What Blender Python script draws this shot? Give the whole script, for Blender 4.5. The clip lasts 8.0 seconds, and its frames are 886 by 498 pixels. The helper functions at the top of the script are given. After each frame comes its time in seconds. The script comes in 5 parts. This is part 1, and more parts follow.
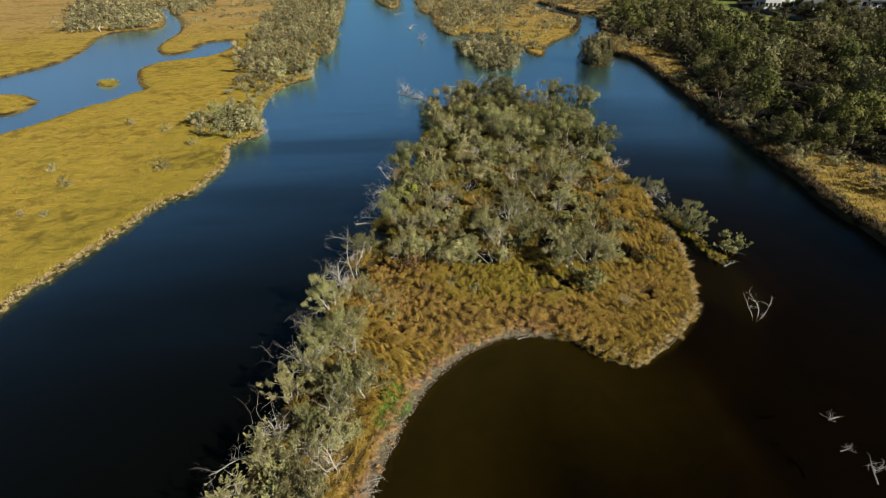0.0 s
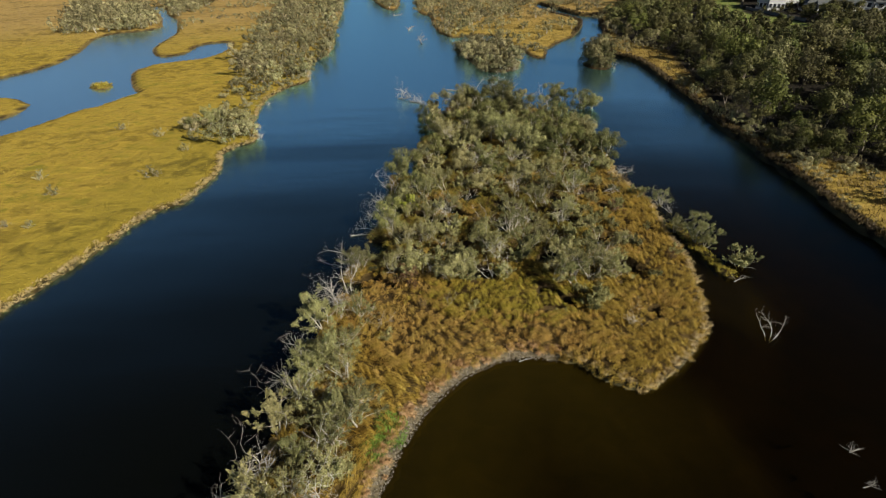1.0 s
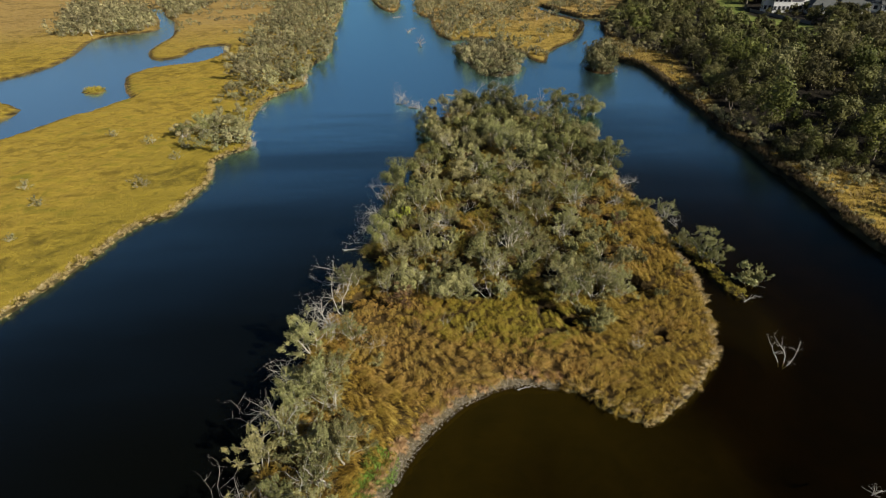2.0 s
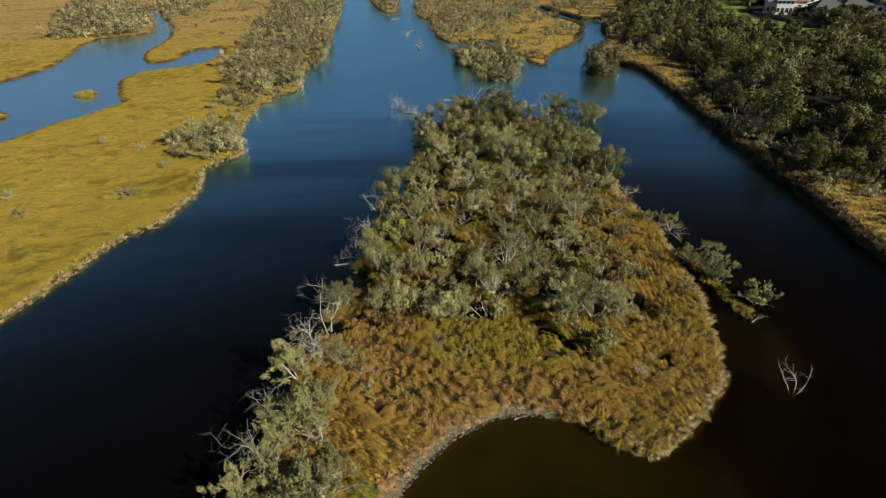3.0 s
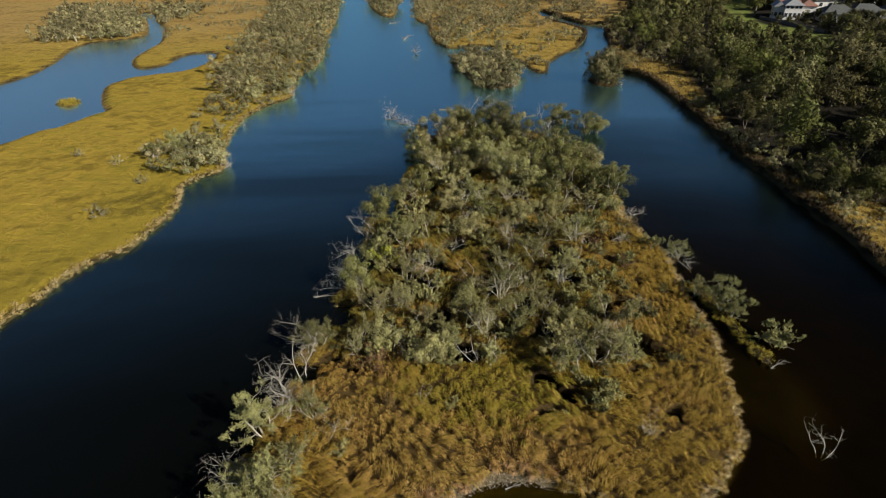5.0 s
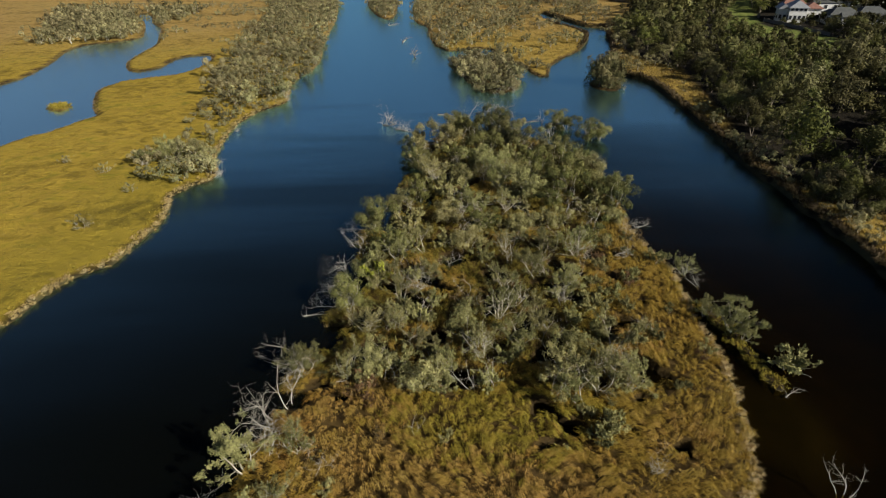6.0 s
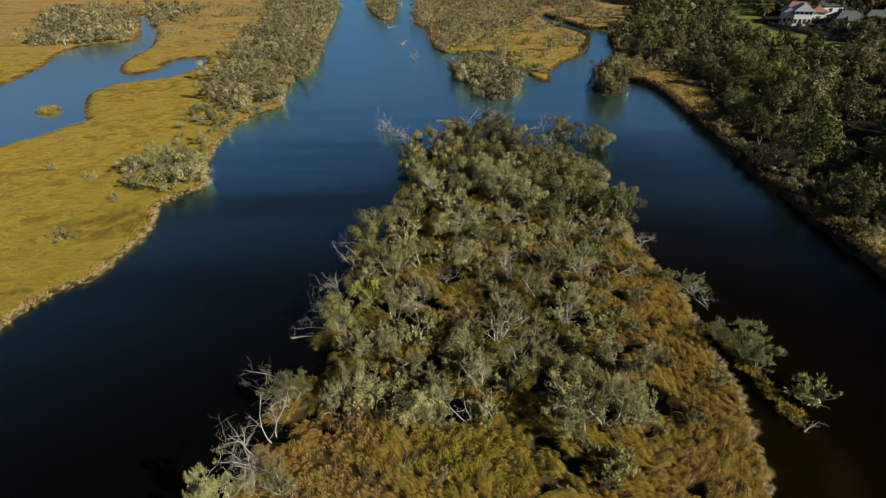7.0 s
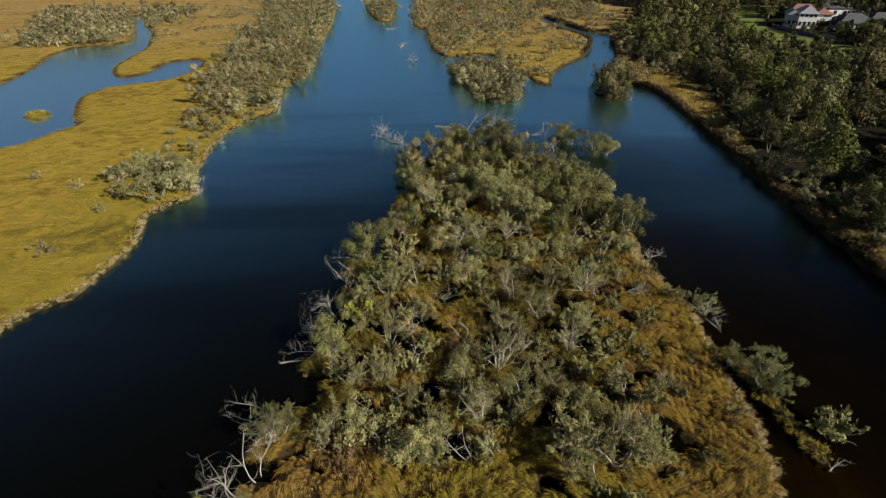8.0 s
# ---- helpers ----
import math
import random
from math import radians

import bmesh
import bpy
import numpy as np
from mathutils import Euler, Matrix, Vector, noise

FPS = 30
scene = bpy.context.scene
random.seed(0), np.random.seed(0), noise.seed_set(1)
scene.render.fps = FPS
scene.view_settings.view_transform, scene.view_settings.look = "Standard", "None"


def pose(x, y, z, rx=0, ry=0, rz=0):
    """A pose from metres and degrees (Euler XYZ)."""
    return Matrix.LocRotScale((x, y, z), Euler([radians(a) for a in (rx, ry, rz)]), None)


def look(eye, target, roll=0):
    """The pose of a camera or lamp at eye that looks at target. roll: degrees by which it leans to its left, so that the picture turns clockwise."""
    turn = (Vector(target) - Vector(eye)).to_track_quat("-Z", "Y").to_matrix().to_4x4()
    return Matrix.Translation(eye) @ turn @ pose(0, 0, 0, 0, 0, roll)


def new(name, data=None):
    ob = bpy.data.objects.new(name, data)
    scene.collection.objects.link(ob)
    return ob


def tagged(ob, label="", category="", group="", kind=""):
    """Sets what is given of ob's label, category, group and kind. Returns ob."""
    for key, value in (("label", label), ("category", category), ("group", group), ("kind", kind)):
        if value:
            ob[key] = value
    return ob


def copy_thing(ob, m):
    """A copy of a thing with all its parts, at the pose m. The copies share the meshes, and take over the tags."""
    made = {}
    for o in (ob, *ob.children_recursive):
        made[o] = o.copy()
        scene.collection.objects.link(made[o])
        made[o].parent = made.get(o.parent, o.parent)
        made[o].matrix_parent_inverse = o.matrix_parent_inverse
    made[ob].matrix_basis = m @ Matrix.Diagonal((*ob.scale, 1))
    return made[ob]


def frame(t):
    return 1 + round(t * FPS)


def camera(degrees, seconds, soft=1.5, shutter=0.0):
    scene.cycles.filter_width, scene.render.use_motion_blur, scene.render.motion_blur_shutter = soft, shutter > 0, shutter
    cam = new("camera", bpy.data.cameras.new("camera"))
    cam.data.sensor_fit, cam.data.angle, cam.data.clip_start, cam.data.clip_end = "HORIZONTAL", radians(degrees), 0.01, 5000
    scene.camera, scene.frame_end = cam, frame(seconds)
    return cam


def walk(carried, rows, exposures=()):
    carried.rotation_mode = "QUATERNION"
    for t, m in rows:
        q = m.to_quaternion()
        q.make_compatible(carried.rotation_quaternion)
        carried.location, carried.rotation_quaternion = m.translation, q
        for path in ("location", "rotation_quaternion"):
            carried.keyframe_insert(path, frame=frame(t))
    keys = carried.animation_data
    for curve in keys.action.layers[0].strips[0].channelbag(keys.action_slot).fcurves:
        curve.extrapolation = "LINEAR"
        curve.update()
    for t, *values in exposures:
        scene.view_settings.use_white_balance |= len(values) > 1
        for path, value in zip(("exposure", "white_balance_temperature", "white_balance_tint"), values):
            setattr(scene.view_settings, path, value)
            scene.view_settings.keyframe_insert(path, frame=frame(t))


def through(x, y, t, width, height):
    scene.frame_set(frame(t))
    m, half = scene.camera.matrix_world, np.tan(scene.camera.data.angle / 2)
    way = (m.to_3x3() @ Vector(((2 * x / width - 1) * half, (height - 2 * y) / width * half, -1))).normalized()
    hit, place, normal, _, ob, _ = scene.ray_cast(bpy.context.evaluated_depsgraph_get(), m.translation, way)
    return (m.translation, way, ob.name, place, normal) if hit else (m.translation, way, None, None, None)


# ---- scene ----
cam = camera(78.1, 8.0, soft=1.1)
PATH = [
    (0, (0.291, 0.41, 30.452), (0.284, 2.125, 29.422), -1.2),
    (0.5, (0.393, 1.687, 30.482), (0.385, 3.401, 29.452), -1.2),
    (1, (0.538, 3.061, 30.52), (0.53, 4.775, 29.49), -1.2),
    (1.5, (0.779, 4.522, 30.575), (0.769, 6.237, 29.546), -1.2),
    (3, (1.647, 8.603, 30.872), (1.633, 10.318, 29.844), -1.2),
    (3.5, (1.952, 9.92, 30.905), (1.937, 11.637, 29.878), -1.2),
    (4, (2.249, 11.278, 30.891), (2.232, 12.996, 29.867), -1.1),
    (4.5, (2.575, 12.638, 30.915), (2.556, 14.356, 29.891), -1.1),
    (6, (3.348, 16.958, 30.932), (3.326, 18.677, 29.91), -1.0),
    (6.5, (3.509, 18.499, 30.935), (3.487, 20.219, 29.915), -0.9),
    (7, (3.65, 20.03, 30.918), (3.628, 21.751, 29.898), -0.8),
    (7.5, (3.715, 21.437, 30.909), (3.694, 23.157, 29.89), -0.8),
    (8, (3.742, 23.19, 30.885), (3.722, 24.911, 29.867), -0.7),
]
walk(cam, [(t, look(eye, target, roll)) for t, eye, target, roll in PATH], [(0.0, 0.69), (1.5, 0.63), (3.5, 0.51), (6.0, 0.40), (8.0, 0.37)])

# ---------------------------------------------------------------- light
SUN_EL, SUN_AZ = 30.0, 125.0          # height over the horizon; clockwise from +y
world = bpy.data.worlds.new("sky")
scene.world = world
world.use_nodes = True
wn = world.node_tree
sky = wn.nodes.new("ShaderNodeTexSky")
sky.sky_type = "NISHITA"
sky.sun_disc = False
sky.sun_elevation = radians(SUN_EL)
sky.sun_rotation = radians(SUN_AZ)
sky.air_density, sky.dust_density, sky.ozone_density = 0.42, 0.3, 1.0
wn.links.new(sky.outputs[0], wn.nodes["Background"].inputs[0])
wn.nodes["Background"].inputs[1].default_value = 0.05
lamp = bpy.data.lights.new("sun", "SUN")
lamp.energy, lamp.angle, lamp.color = 5.0, radians(0.6), (1.0, 0.93, 0.82)
sun = new("sun", lamp)
sdir = Vector((math.sin(radians(SUN_AZ)) * math.cos(radians(SUN_EL)), math.cos(radians(SUN_AZ)) * math.cos(radians(SUN_EL)), math.sin(radians(SUN_EL))))
sun.matrix_world = look(sdir * 200, (0, 0, 0))
scene.view_settings.exposure = 0.6


# ---------------------------------------------------------------- materials
def material(name):
    m = bpy.data.materials.new(name)
    m.use_nodes = True
    m.node_tree.nodes.clear()
    return m, m.node_tree.nodes, m.node_tree.links


def node(nodes, kind, **values):
    n = nodes.new(kind)
    for key, value in values.items():
        n.inputs[key.replace("_", " ")].default_value = value
    return n


def ramp(nodes, links, source, stops, smooth=False):
    r = nodes.new("ShaderNodeValToRGB")
    if smooth:
        r.color_ramp.interpolation = "EASE"
    e = r.color_ramp.elements
    while len(e) < len(stops):
        e.new(0.5)
    for el, (p, c) in zip(e, stops):
        el.position, el.color = p, (*c, 1)
    links.new(source, r.inputs[0])
    return r.outputs[0]


def mix(nodes, links, fac, a, b, kind="MIX"):
    m = nodes.new("ShaderNodeMix")
    m.data_type, m.blend_type = "RGBA", kind
    for socket, value in ((m.inputs[0], fac), (m.inputs[6], a), (m.inputs[7], b)):
        if isinstance(value, (int, float)):
            socket.default_value = value
        elif isinstance(value, tuple):
            socket.default_value = (*value, 1)
        else:
            links.new(value, socket)
    return m.outputs[2]


def noise_tex(nodes, links, coord, scale, detail=4, rough=0.55, distortion=0.0):
    n = node(nodes, "ShaderNodeTexNoise", Scale=scale, Detail=detail, Roughness=rough, Distortion=distortion)
    links.new(coord, n.inputs["Vector"])
    return n.outputs[0]


def finish(nodes, links, colour, rough=0.8, height=None, strength=0.3, distance=0.02, metal=0.0, spec=0.3):
    b = node(nodes, "ShaderNodeBsdfPrincipled", Roughness=rough, Metallic=metal)
    b.inputs["Specular IOR Level"].default_value = spec
    if isinstance(colour, tuple):
        b.inputs["Base Color"].default_value = (*colour, 1)
    else:
        links.new(colour, b.inputs["Base Color"])
    if height is not None:
        bump = node(nodes, "ShaderNodeBump", Strength=strength, Distance=distance)
        links.new(height, bump.inputs["Height"])
        links.new(bump.outputs[0], b.inputs["Normal"])
    out = nodes.new("ShaderNodeOutputMaterial")
    links.new(b.outputs[0], out.inputs[0])
    return b


def leaf_material(name, dark, light, dry, gloss=0.1, through=0.05, vary=(0.72, 1.25)):
    """Foliage: every sprig has its own tone, every plant its own cast."""
    m, n, l = material(name)
    g, o = n.new("ShaderNodeNewGeometry"), n.new("ShaderNodeObjectInfo")
    c = ramp(n, l, g.outputs["Random Per Island"], [(0.0, tuple(0.55 * a + 0.45 * b for a, b in zip(dark, light))), (0.5, light), (0.95, light), (1.0, dry)])
    v = node(n, "ShaderNodeHueSaturation")
    mr = n.new("ShaderNodeMapRange")
    mr.inputs[3].default_value, mr.inputs[4].default_value = vary
    at = n.new("ShaderNodeAttribute")
    at.attribute_name = "tone"
    sm = n.new("ShaderNodeMath")
    sm.operation = "ADD"
    l.new(o.outputs["Random"], sm.inputs[0])
    l.new(at.outputs["Fac"], sm.inputs[1])
    fc = n.new("ShaderNodeMath")
    fc.operation = "FRACT"
    l.new(sm.outputs[0], fc.inputs[0])
    l.new(fc.outputs[0], mr.inputs[0])
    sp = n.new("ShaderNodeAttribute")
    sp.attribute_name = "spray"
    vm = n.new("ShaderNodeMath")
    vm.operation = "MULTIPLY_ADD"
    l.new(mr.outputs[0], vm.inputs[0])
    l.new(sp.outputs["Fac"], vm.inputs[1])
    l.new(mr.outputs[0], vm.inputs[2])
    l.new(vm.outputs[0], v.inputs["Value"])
    mh = n.new("ShaderNodeMapRange")
    mh.inputs[3].default_value, mh.inputs[4].default_value = 0.485, 0.515
    wn_ = n.new("ShaderNodeTexWhiteNoise")
    wn_.noise_dimensions = "1D"
    l.new(fc.outputs[0], wn_.inputs["W"])
    l.new(wn_.outputs[0], mh.inputs[0])
    l.new(mh.outputs[0], v.inputs["Hue"])
    l.new(c, v.inputs["Color"])
    b = finish(n, l, v.outputs[0], rough=0.55, spec=gloss)
    t = n.new("ShaderNodeBsdfTranslucent")
    l.new(v.outputs[0], t.inputs[0])
    ms = n.new("ShaderNodeMixShader")
    ms.inputs[0].default_value = through
    out = [k for k in n if k.bl_idname == "ShaderNodeOutputMaterial"][0]
    l.new(b.outputs[0], ms.inputs[1])
    l.new(t.outputs[0], ms.inputs[2])
    l.new(ms.outputs[0], out.inputs[0])
    return m


def bark_material(name, dark, light, scale=6.0):
    m, n, l = material(name)
    tc = n.new("ShaderNodeTexCoord")
    mp = node(n, "ShaderNodeMapping")
    mp.inputs["Scale"].default_value = (1, 1, 0.25)
    l.new(tc.outputs["Object"], mp.inputs[0])
    a = noise_tex(n, l, mp.outputs[0], scale, 6, 0.7)
    b = noise_tex(n, l, tc.outputs["Object"], 0.8, 2)
    c = mix(n, l, b, ramp(n, l, a, [(0.3, dark), (0.65, light)]), light)
    finish(n, l, c, 0.85, a, 0.6, 0.03)
    return m


def sedge_material(name, tones, base):
    """Blades: tone by blade, patches by place, darker sheaths low down on the stalk."""
    m, n, l = material(name)
    g = n.new("ShaderNodeNewGeometry")
    patch = noise_tex(n, l, g.outputs["Position"], 0.16, 3)
    fine = noise_tex(n, l, g.outputs["Position"], 1.1, 3)
    s = n.new("ShaderNodeMath")
    s.operation = "MULTIPLY_ADD"
    s.inputs[1].default_value = 0.07
    l.new(g.outputs["Random Per Island"], s.inputs[0])
    s2 = n.new("ShaderNodeMath")
    s2.operation = "MULTIPLY_ADD"
    s2.inputs[1].default_value = 0.4
    l.new(patch, s2.inputs[0])
    s3 = n.new("ShaderNodeMath")
    s3.operation = "MULTIPLY"
    s3.inputs[1].default_value = 0.5
    l.new(fine, s3.inputs[0])
    l.new(s3.outputs[0], s2.inputs[2])
    l.new(s2.outputs[0], s.inputs[2])
    own = n.new("ShaderNodeAttribute")
    own.attribute_name = "tuft"
    s4 = n.new("ShaderNodeMath")
    s4.operation = "ADD"
    l.new(s.outputs[0], s4.inputs[0])
    l.new(own.outputs["Fac"], s4.inputs[1])
    c = ramp(n, l, s4.outputs[0], [(0.31 + 0.36 * i / (len(tones) - 1), t) for i, t in enumerate(tones)])
    b = finish(n, l, c, 0.6, spec=0.3)
    t = n.new("ShaderNodeBsdfTranslucent")
    l.new(c, t.inputs[0])
    ms = n.new("ShaderNodeMixShader")
    ms.inputs[0].default_value = 0.08
    out = [k for k in n if k.bl_idname == "ShaderNodeOutputMaterial"][0]
    l.new(b.outputs[0], ms.inputs[1])
    l.new(t.outputs[0], ms.inputs[2])
    l.new(ms.outputs[0], out.inputs[0])
    return m


def plain(name, dark, light, scale=3.0, rough=0.7, metal=0.0, bump=0.2):
    m, n, l = material(name)
    tc = n.new("ShaderNodeTexCoord")
    a = noise_tex(n, l, tc.outputs["Object"], scale, 5, 0.65)
    finish(n, l, ramp(n, l, a, [(0.3, dark), (0.7, light)]), rough, a, bump, 0.01, metal)
    return m


LEAF_GREY = leaf_material("paperbark_leaves", (0.125, 0.119, 0.045), (0.252, 0.240, 0.098), (0.36, 0.30, 0.15), vary=(0.55, 1.3))
LEAF_SHADE = leaf_material("dark_paperbark_leaves", (0.070, 0.074, 0.022), (0.150, 0.150, 0.048), (0.24, 0.20, 0.09), vary=(0.6, 1.25))
LEAF_SCRUB = leaf_material("scrub_leaves", (0.120, 0.108, 0.050), (0.225, 0.203, 0.098), (0.30, 0.25, 0.12), vary=(0.5, 1.3))
LEAF_WOOD = leaf_material("wood_leaves", (0.040, 0.039, 0.012), (0.105, 0.101, 0.034), (0.16, 0.14, 0.05), vary=(0.45, 1.4))
LEAF_GREEN = leaf_material("bright_leaves", (0.044, 0.052, 0.012), (0.106, 0.116, 0.028), (0.18, 0.17, 0.04))
LEAF_GUM = leaf_material("gum_leaves", (0.062, 0.057, 0.022), (0.148, 0.136, 0.058), (0.20, 0.165, 0.08), vary=(0.55, 1.3))
LEAF_DRY = leaf_material("dry_leaves", (0.075, 0.048, 0.022), (0.155, 0.100, 0.046), (0.22, 0.16, 0.08))
LEAF_YELLOW = leaf_material("yellow_leaves", (0.16, 0.17, 0.02), (0.30, 0.31, 0.05), (0.34, 0.32, 0.08))
BARK = bark_material("pale_bark", (0.22, 0.20, 0.155), (0.50, 0.46, 0.37))
BARK_DARK = bark_material("dark_bark", (0.06, 0.05, 0.04), (0.20, 0.17, 0.13))
DEAD = bark_material("bleached_wood", (0.24, 0.215, 0.175), (0.54, 0.50, 0.42), 9.0)
DRIFT = bark_material("driftwood", (0.07, 0.06, 0.05), (0.30, 0.27, 0.23), 7.0)
SEDGE = sedge_material("gold_sedge", [(0.170, 0.099, 0.015), (0.252, 0.158, 0.020), (0.355, 0.237, 0.042), (0.242, 0.168, 0.019), (0.433, 0.301, 0.075)], 0)
BANK = sedge_material("tawny_sedge", [(0.080, 0.052, 0.012), (0.140, 0.092, 0.020), (0.205, 0.138, 0.034), (0.118, 0.090, 0.017)], 0)
RUST = sedge_material("rust_sedge", [(0.24, 0.125, 0.024), (0.32, 0.189, 0.038), (0.43, 0.278, 0.075), (0.29, 0.193, 0.028), (0.49, 0.345, 0.11)], 0)
PINK = sedge_material("pink_sedge", [(0.26, 0.145, 0.06), (0.36, 0.215, 0.095), (0.45, 0.285, 0.14), (0.32, 0.20, 0.08)], 0)
GREEN = sedge_material("green_sedge", [(0.165, 0.125, 0.014), (0.235, 0.190, 0.019), (0.295, 0.242, 0.031), (0.33, 0.235, 0.032), (0.225, 0.215, 0.021)], 0)
# Green sedge darkened to carry the shade under the trees.
SHADED_SEDGE = sedge_material("shaded_sedge", [(0.085, 0.064, 0.010), (0.135, 0.108, 0.013), (0.175, 0.145, 0.020), (0.20, 0.138, 0.020), (0.14, 0.132, 0.013)], 0)
MARSH = sedge_material("marsh_rush", [(0.13, 0.102, 0.013), (0.24, 0.182, 0.021), (0.355, 0.258, 0.038), (0.23, 0.188, 0.021), (0.40, 0.292, 0.056)], 0)
PALE = sedge_material("pale_tussock", [(0.26, 0.185, 0.085), (0.37, 0.275, 0.13), (0.48, 0.365, 0.19), (0.33, 0.25, 0.11)], 0)
FRINGE = sedge_material("bank_reed", [(0.22, 0.15, 0.05), (0.33, 0.235, 0.085), (0.43, 0.315, 0.135), (0.28, 0.21, 0.07)], 0)
BANK_GOLD = sedge_material("tan_rush", [(0.12, 0.092, 0.018), (0.21, 0.155, 0.030), (0.30, 0.215, 0.050), (0.19, 0.155, 0.028)], 0)
BROWN = sedge_material("brown_reed", [(0.07, 0.042, 0.014), (0.14, 0.090, 0.030), (0.22, 0.145, 0.052), (0.13, 0.095, 0.027)], 0)
# Brown reed again, with the wooded bank's shade put into its colour.
SHADED_REED = sedge_material("shaded_bank_reed", [(0.025, 0.017, 0.007), (0.055, 0.037, 0.014), (0.10, 0.068, 0.026), (0.05, 0.037, 0.012)], 0)
HERB = sedge_material("green_herb", [(0.09, 0.16, 0.02), (0.14, 0.24, 0.03), (0.18, 0.28, 0.05)], 0)


def ground_material():
    m, n, l = material("marsh_ground")
    g = n.new("ShaderNodeNewGeometry")
    pos = g.outputs["Position"]

    def layer(name):
        a = n.new("ShaderNodeAttribute")
        a.attribute_name = name
        return a.outputs["Fac"]
    sx = node(n, "ShaderNodeMapping")
    sx.inputs["Scale"].default_value = (0.45, 1.0, 1.0)
    l.new(pos, sx.inputs[0])
    big, mid, fine = noise_tex(n, l, sx.outputs[0], 0.09, 5, 0.6, 0.5), noise_tex(n, l, pos, 0.45, 5, 0.6, 0.6), noise_tex(n, l, pos, 4.0, 5, 0.7)
    sm = n.new("ShaderNodeMath")
    sm.operation = "MULTIPLY_ADD"
    sm.inputs[1].default_value = 0.55
    l.new(mid, sm.inputs[0])
    sb = n.new("ShaderNodeMath")
    sb.operation = "MULTIPLY"
    sb.inputs[1].default_value = 0.45
    l.new(big, sb.inputs[0])
    l.new(sb.outputs[0], sm.inputs[2])
    near = ramp(n, l, sm.outputs[0], [(0.38, (0.19, 0.134, 0.018)), (0.44, (0.245, 0.175, 0.022)), (0.50, (0.365, 0.256, 0.037)), (0.56, (0.30, 0.222, 0.027)), (0.63, (0.20, 0.172, 0.020))])
    far = ramp(n, l, sm.outputs[0], [(0.36, (0.14, 0.098, 0.030)), (0.44, (0.27, 0.182, 0.050)), (0.54, (0.385, 0.258, 0.080)), (0.64, (0.24, 0.182, 0.050))])
    c = mix(n, l, layer("dry"), near, far)
    c = mix(n, l, 0.3, c, ramp(n, l, fine, [(0.25, (0.35, 0.35, 0.35)), (0.6, (1, 1, 1))]), "MULTIPLY")
    lush = ramp(n, l, sm.outputs[0], [(0.38, (0.11, 0.092, 0.012)), (0.5, (0.23, 0.185, 0.02)), (0.62, (0.29, 0.212, 0.026))])
    c = mix(n, l, layer("lush"), c, lush)
    s3 = node(n, "ShaderNodeMapping")
    s3.inputs["Scale"].default_value = (0.3, 1.0, 1.0)
    s3.inputs["Rotation"].default_value = (0, 0, radians(-10))
    l.new(pos, s3.inputs[0])
    c = mix(n, l, 0.24, c, ramp(n, l, noise_tex(n, l, s3.outputs[0], 0.8, 5, 0.65, 0.7), [(0.34, (0.42, 0.40, 0.36)), (0.5, (1, 1, 1)), (0.68, (1.35, 1.3, 1.25))]), "MULTIPLY")
    thatch = ramp(n, l, mid, [(0.3, (0.045, 0.029, 0.010)), (0.7, (0.105, 0.068, 0.018))])
    c = mix(n, l, layer("thatch"), c, thatch)
    # Wood floor and bank foot carry painted shade: a near-black ground colour.
    shaded_litter = ramp(n, l, mid, [(0.3, (0.006, 0.005, 0.003)), (0.7, (0.018, 0.014, 0.007))])
    c = mix(n, l, layer("shaded_litter"), c, shaded_litter)
    lawn = ramp(n, l, mid, [(0.3, (0.085, 0.115, 0.022)), (0.55, (0.155, 0.185, 0.04)), (0.75, (0.25, 0.22, 0.08))])
    c = mix(n, l, layer("lawn"), c, lawn)
    shingle = ramp(n, l, fine, [(0.3, (0.035, 0.028, 0.015)), (0.5, (0.12, 0.098, 0.055)), (0.72, (0.25, 0.205, 0.12))])
    c = mix(n, l, layer("beach"), c, shingle)
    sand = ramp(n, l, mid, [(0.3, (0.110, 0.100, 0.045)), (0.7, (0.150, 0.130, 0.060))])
    # Light lost in deeper water is painted as a bed darkening off the shore.
    dimmed_silt = ramp(n, l, mid, [(0.3, (0.007, 0.0036, 0.0016)), (0.7, (0.016, 0.008, 0.003))])
    # The west channel's near-black water is painted on its bed too.
    west_dim = ramp(n, l, mid, [(0.3, (0.003, 0.003, 0.002)), (0.7, (0.005, 0.005, 0.004))])
    c = mix(n, l, layer("bed"), c, mix(n, l, layer("dimmed_silt"), sand, mix(n, l, layer("west_dim"), dimmed_silt, west_dim)))
    s2 = node(n, "ShaderNodeMapping")
    s2.inputs["Scale"].default_value = (0.35, 1.0, 1.0)
    s2.inputs["Rotation"].default_value = (0, 0, radians(-14))
    l.new(pos, s2.inputs[0])
    comb = noise_tex(n, l, s2.outputs[0], 1.1, 4, 0.6, 0.8)
    hs = n.new("ShaderNodeMath")
    hs.operation = "MULTIPLY_ADD"
    hs.inputs[1].default_value = 1.6
    l.new(comb, hs.inputs[0])
    l.new(fine, hs.inputs[2])
    calm = n.new("ShaderNodeMath")
    calm.operation = "MULTIPLY_ADD"
    calm.inputs[1].default_value, calm.inputs[2].default_value = -0.9, 1.0
    l.new(layer("bed"), calm.inputs[0])
    hc = n.new("ShaderNodeMath")
    hc.operation = "MULTIPLY"
    l.new(hs.outputs[0], hc.inputs[0])
    l.new(calm.outputs[0], hc.inputs[1])
    finish(n, l, c, 0.9, hc.outputs[0], 0.5, 0.5, spec=0.15)
    return m


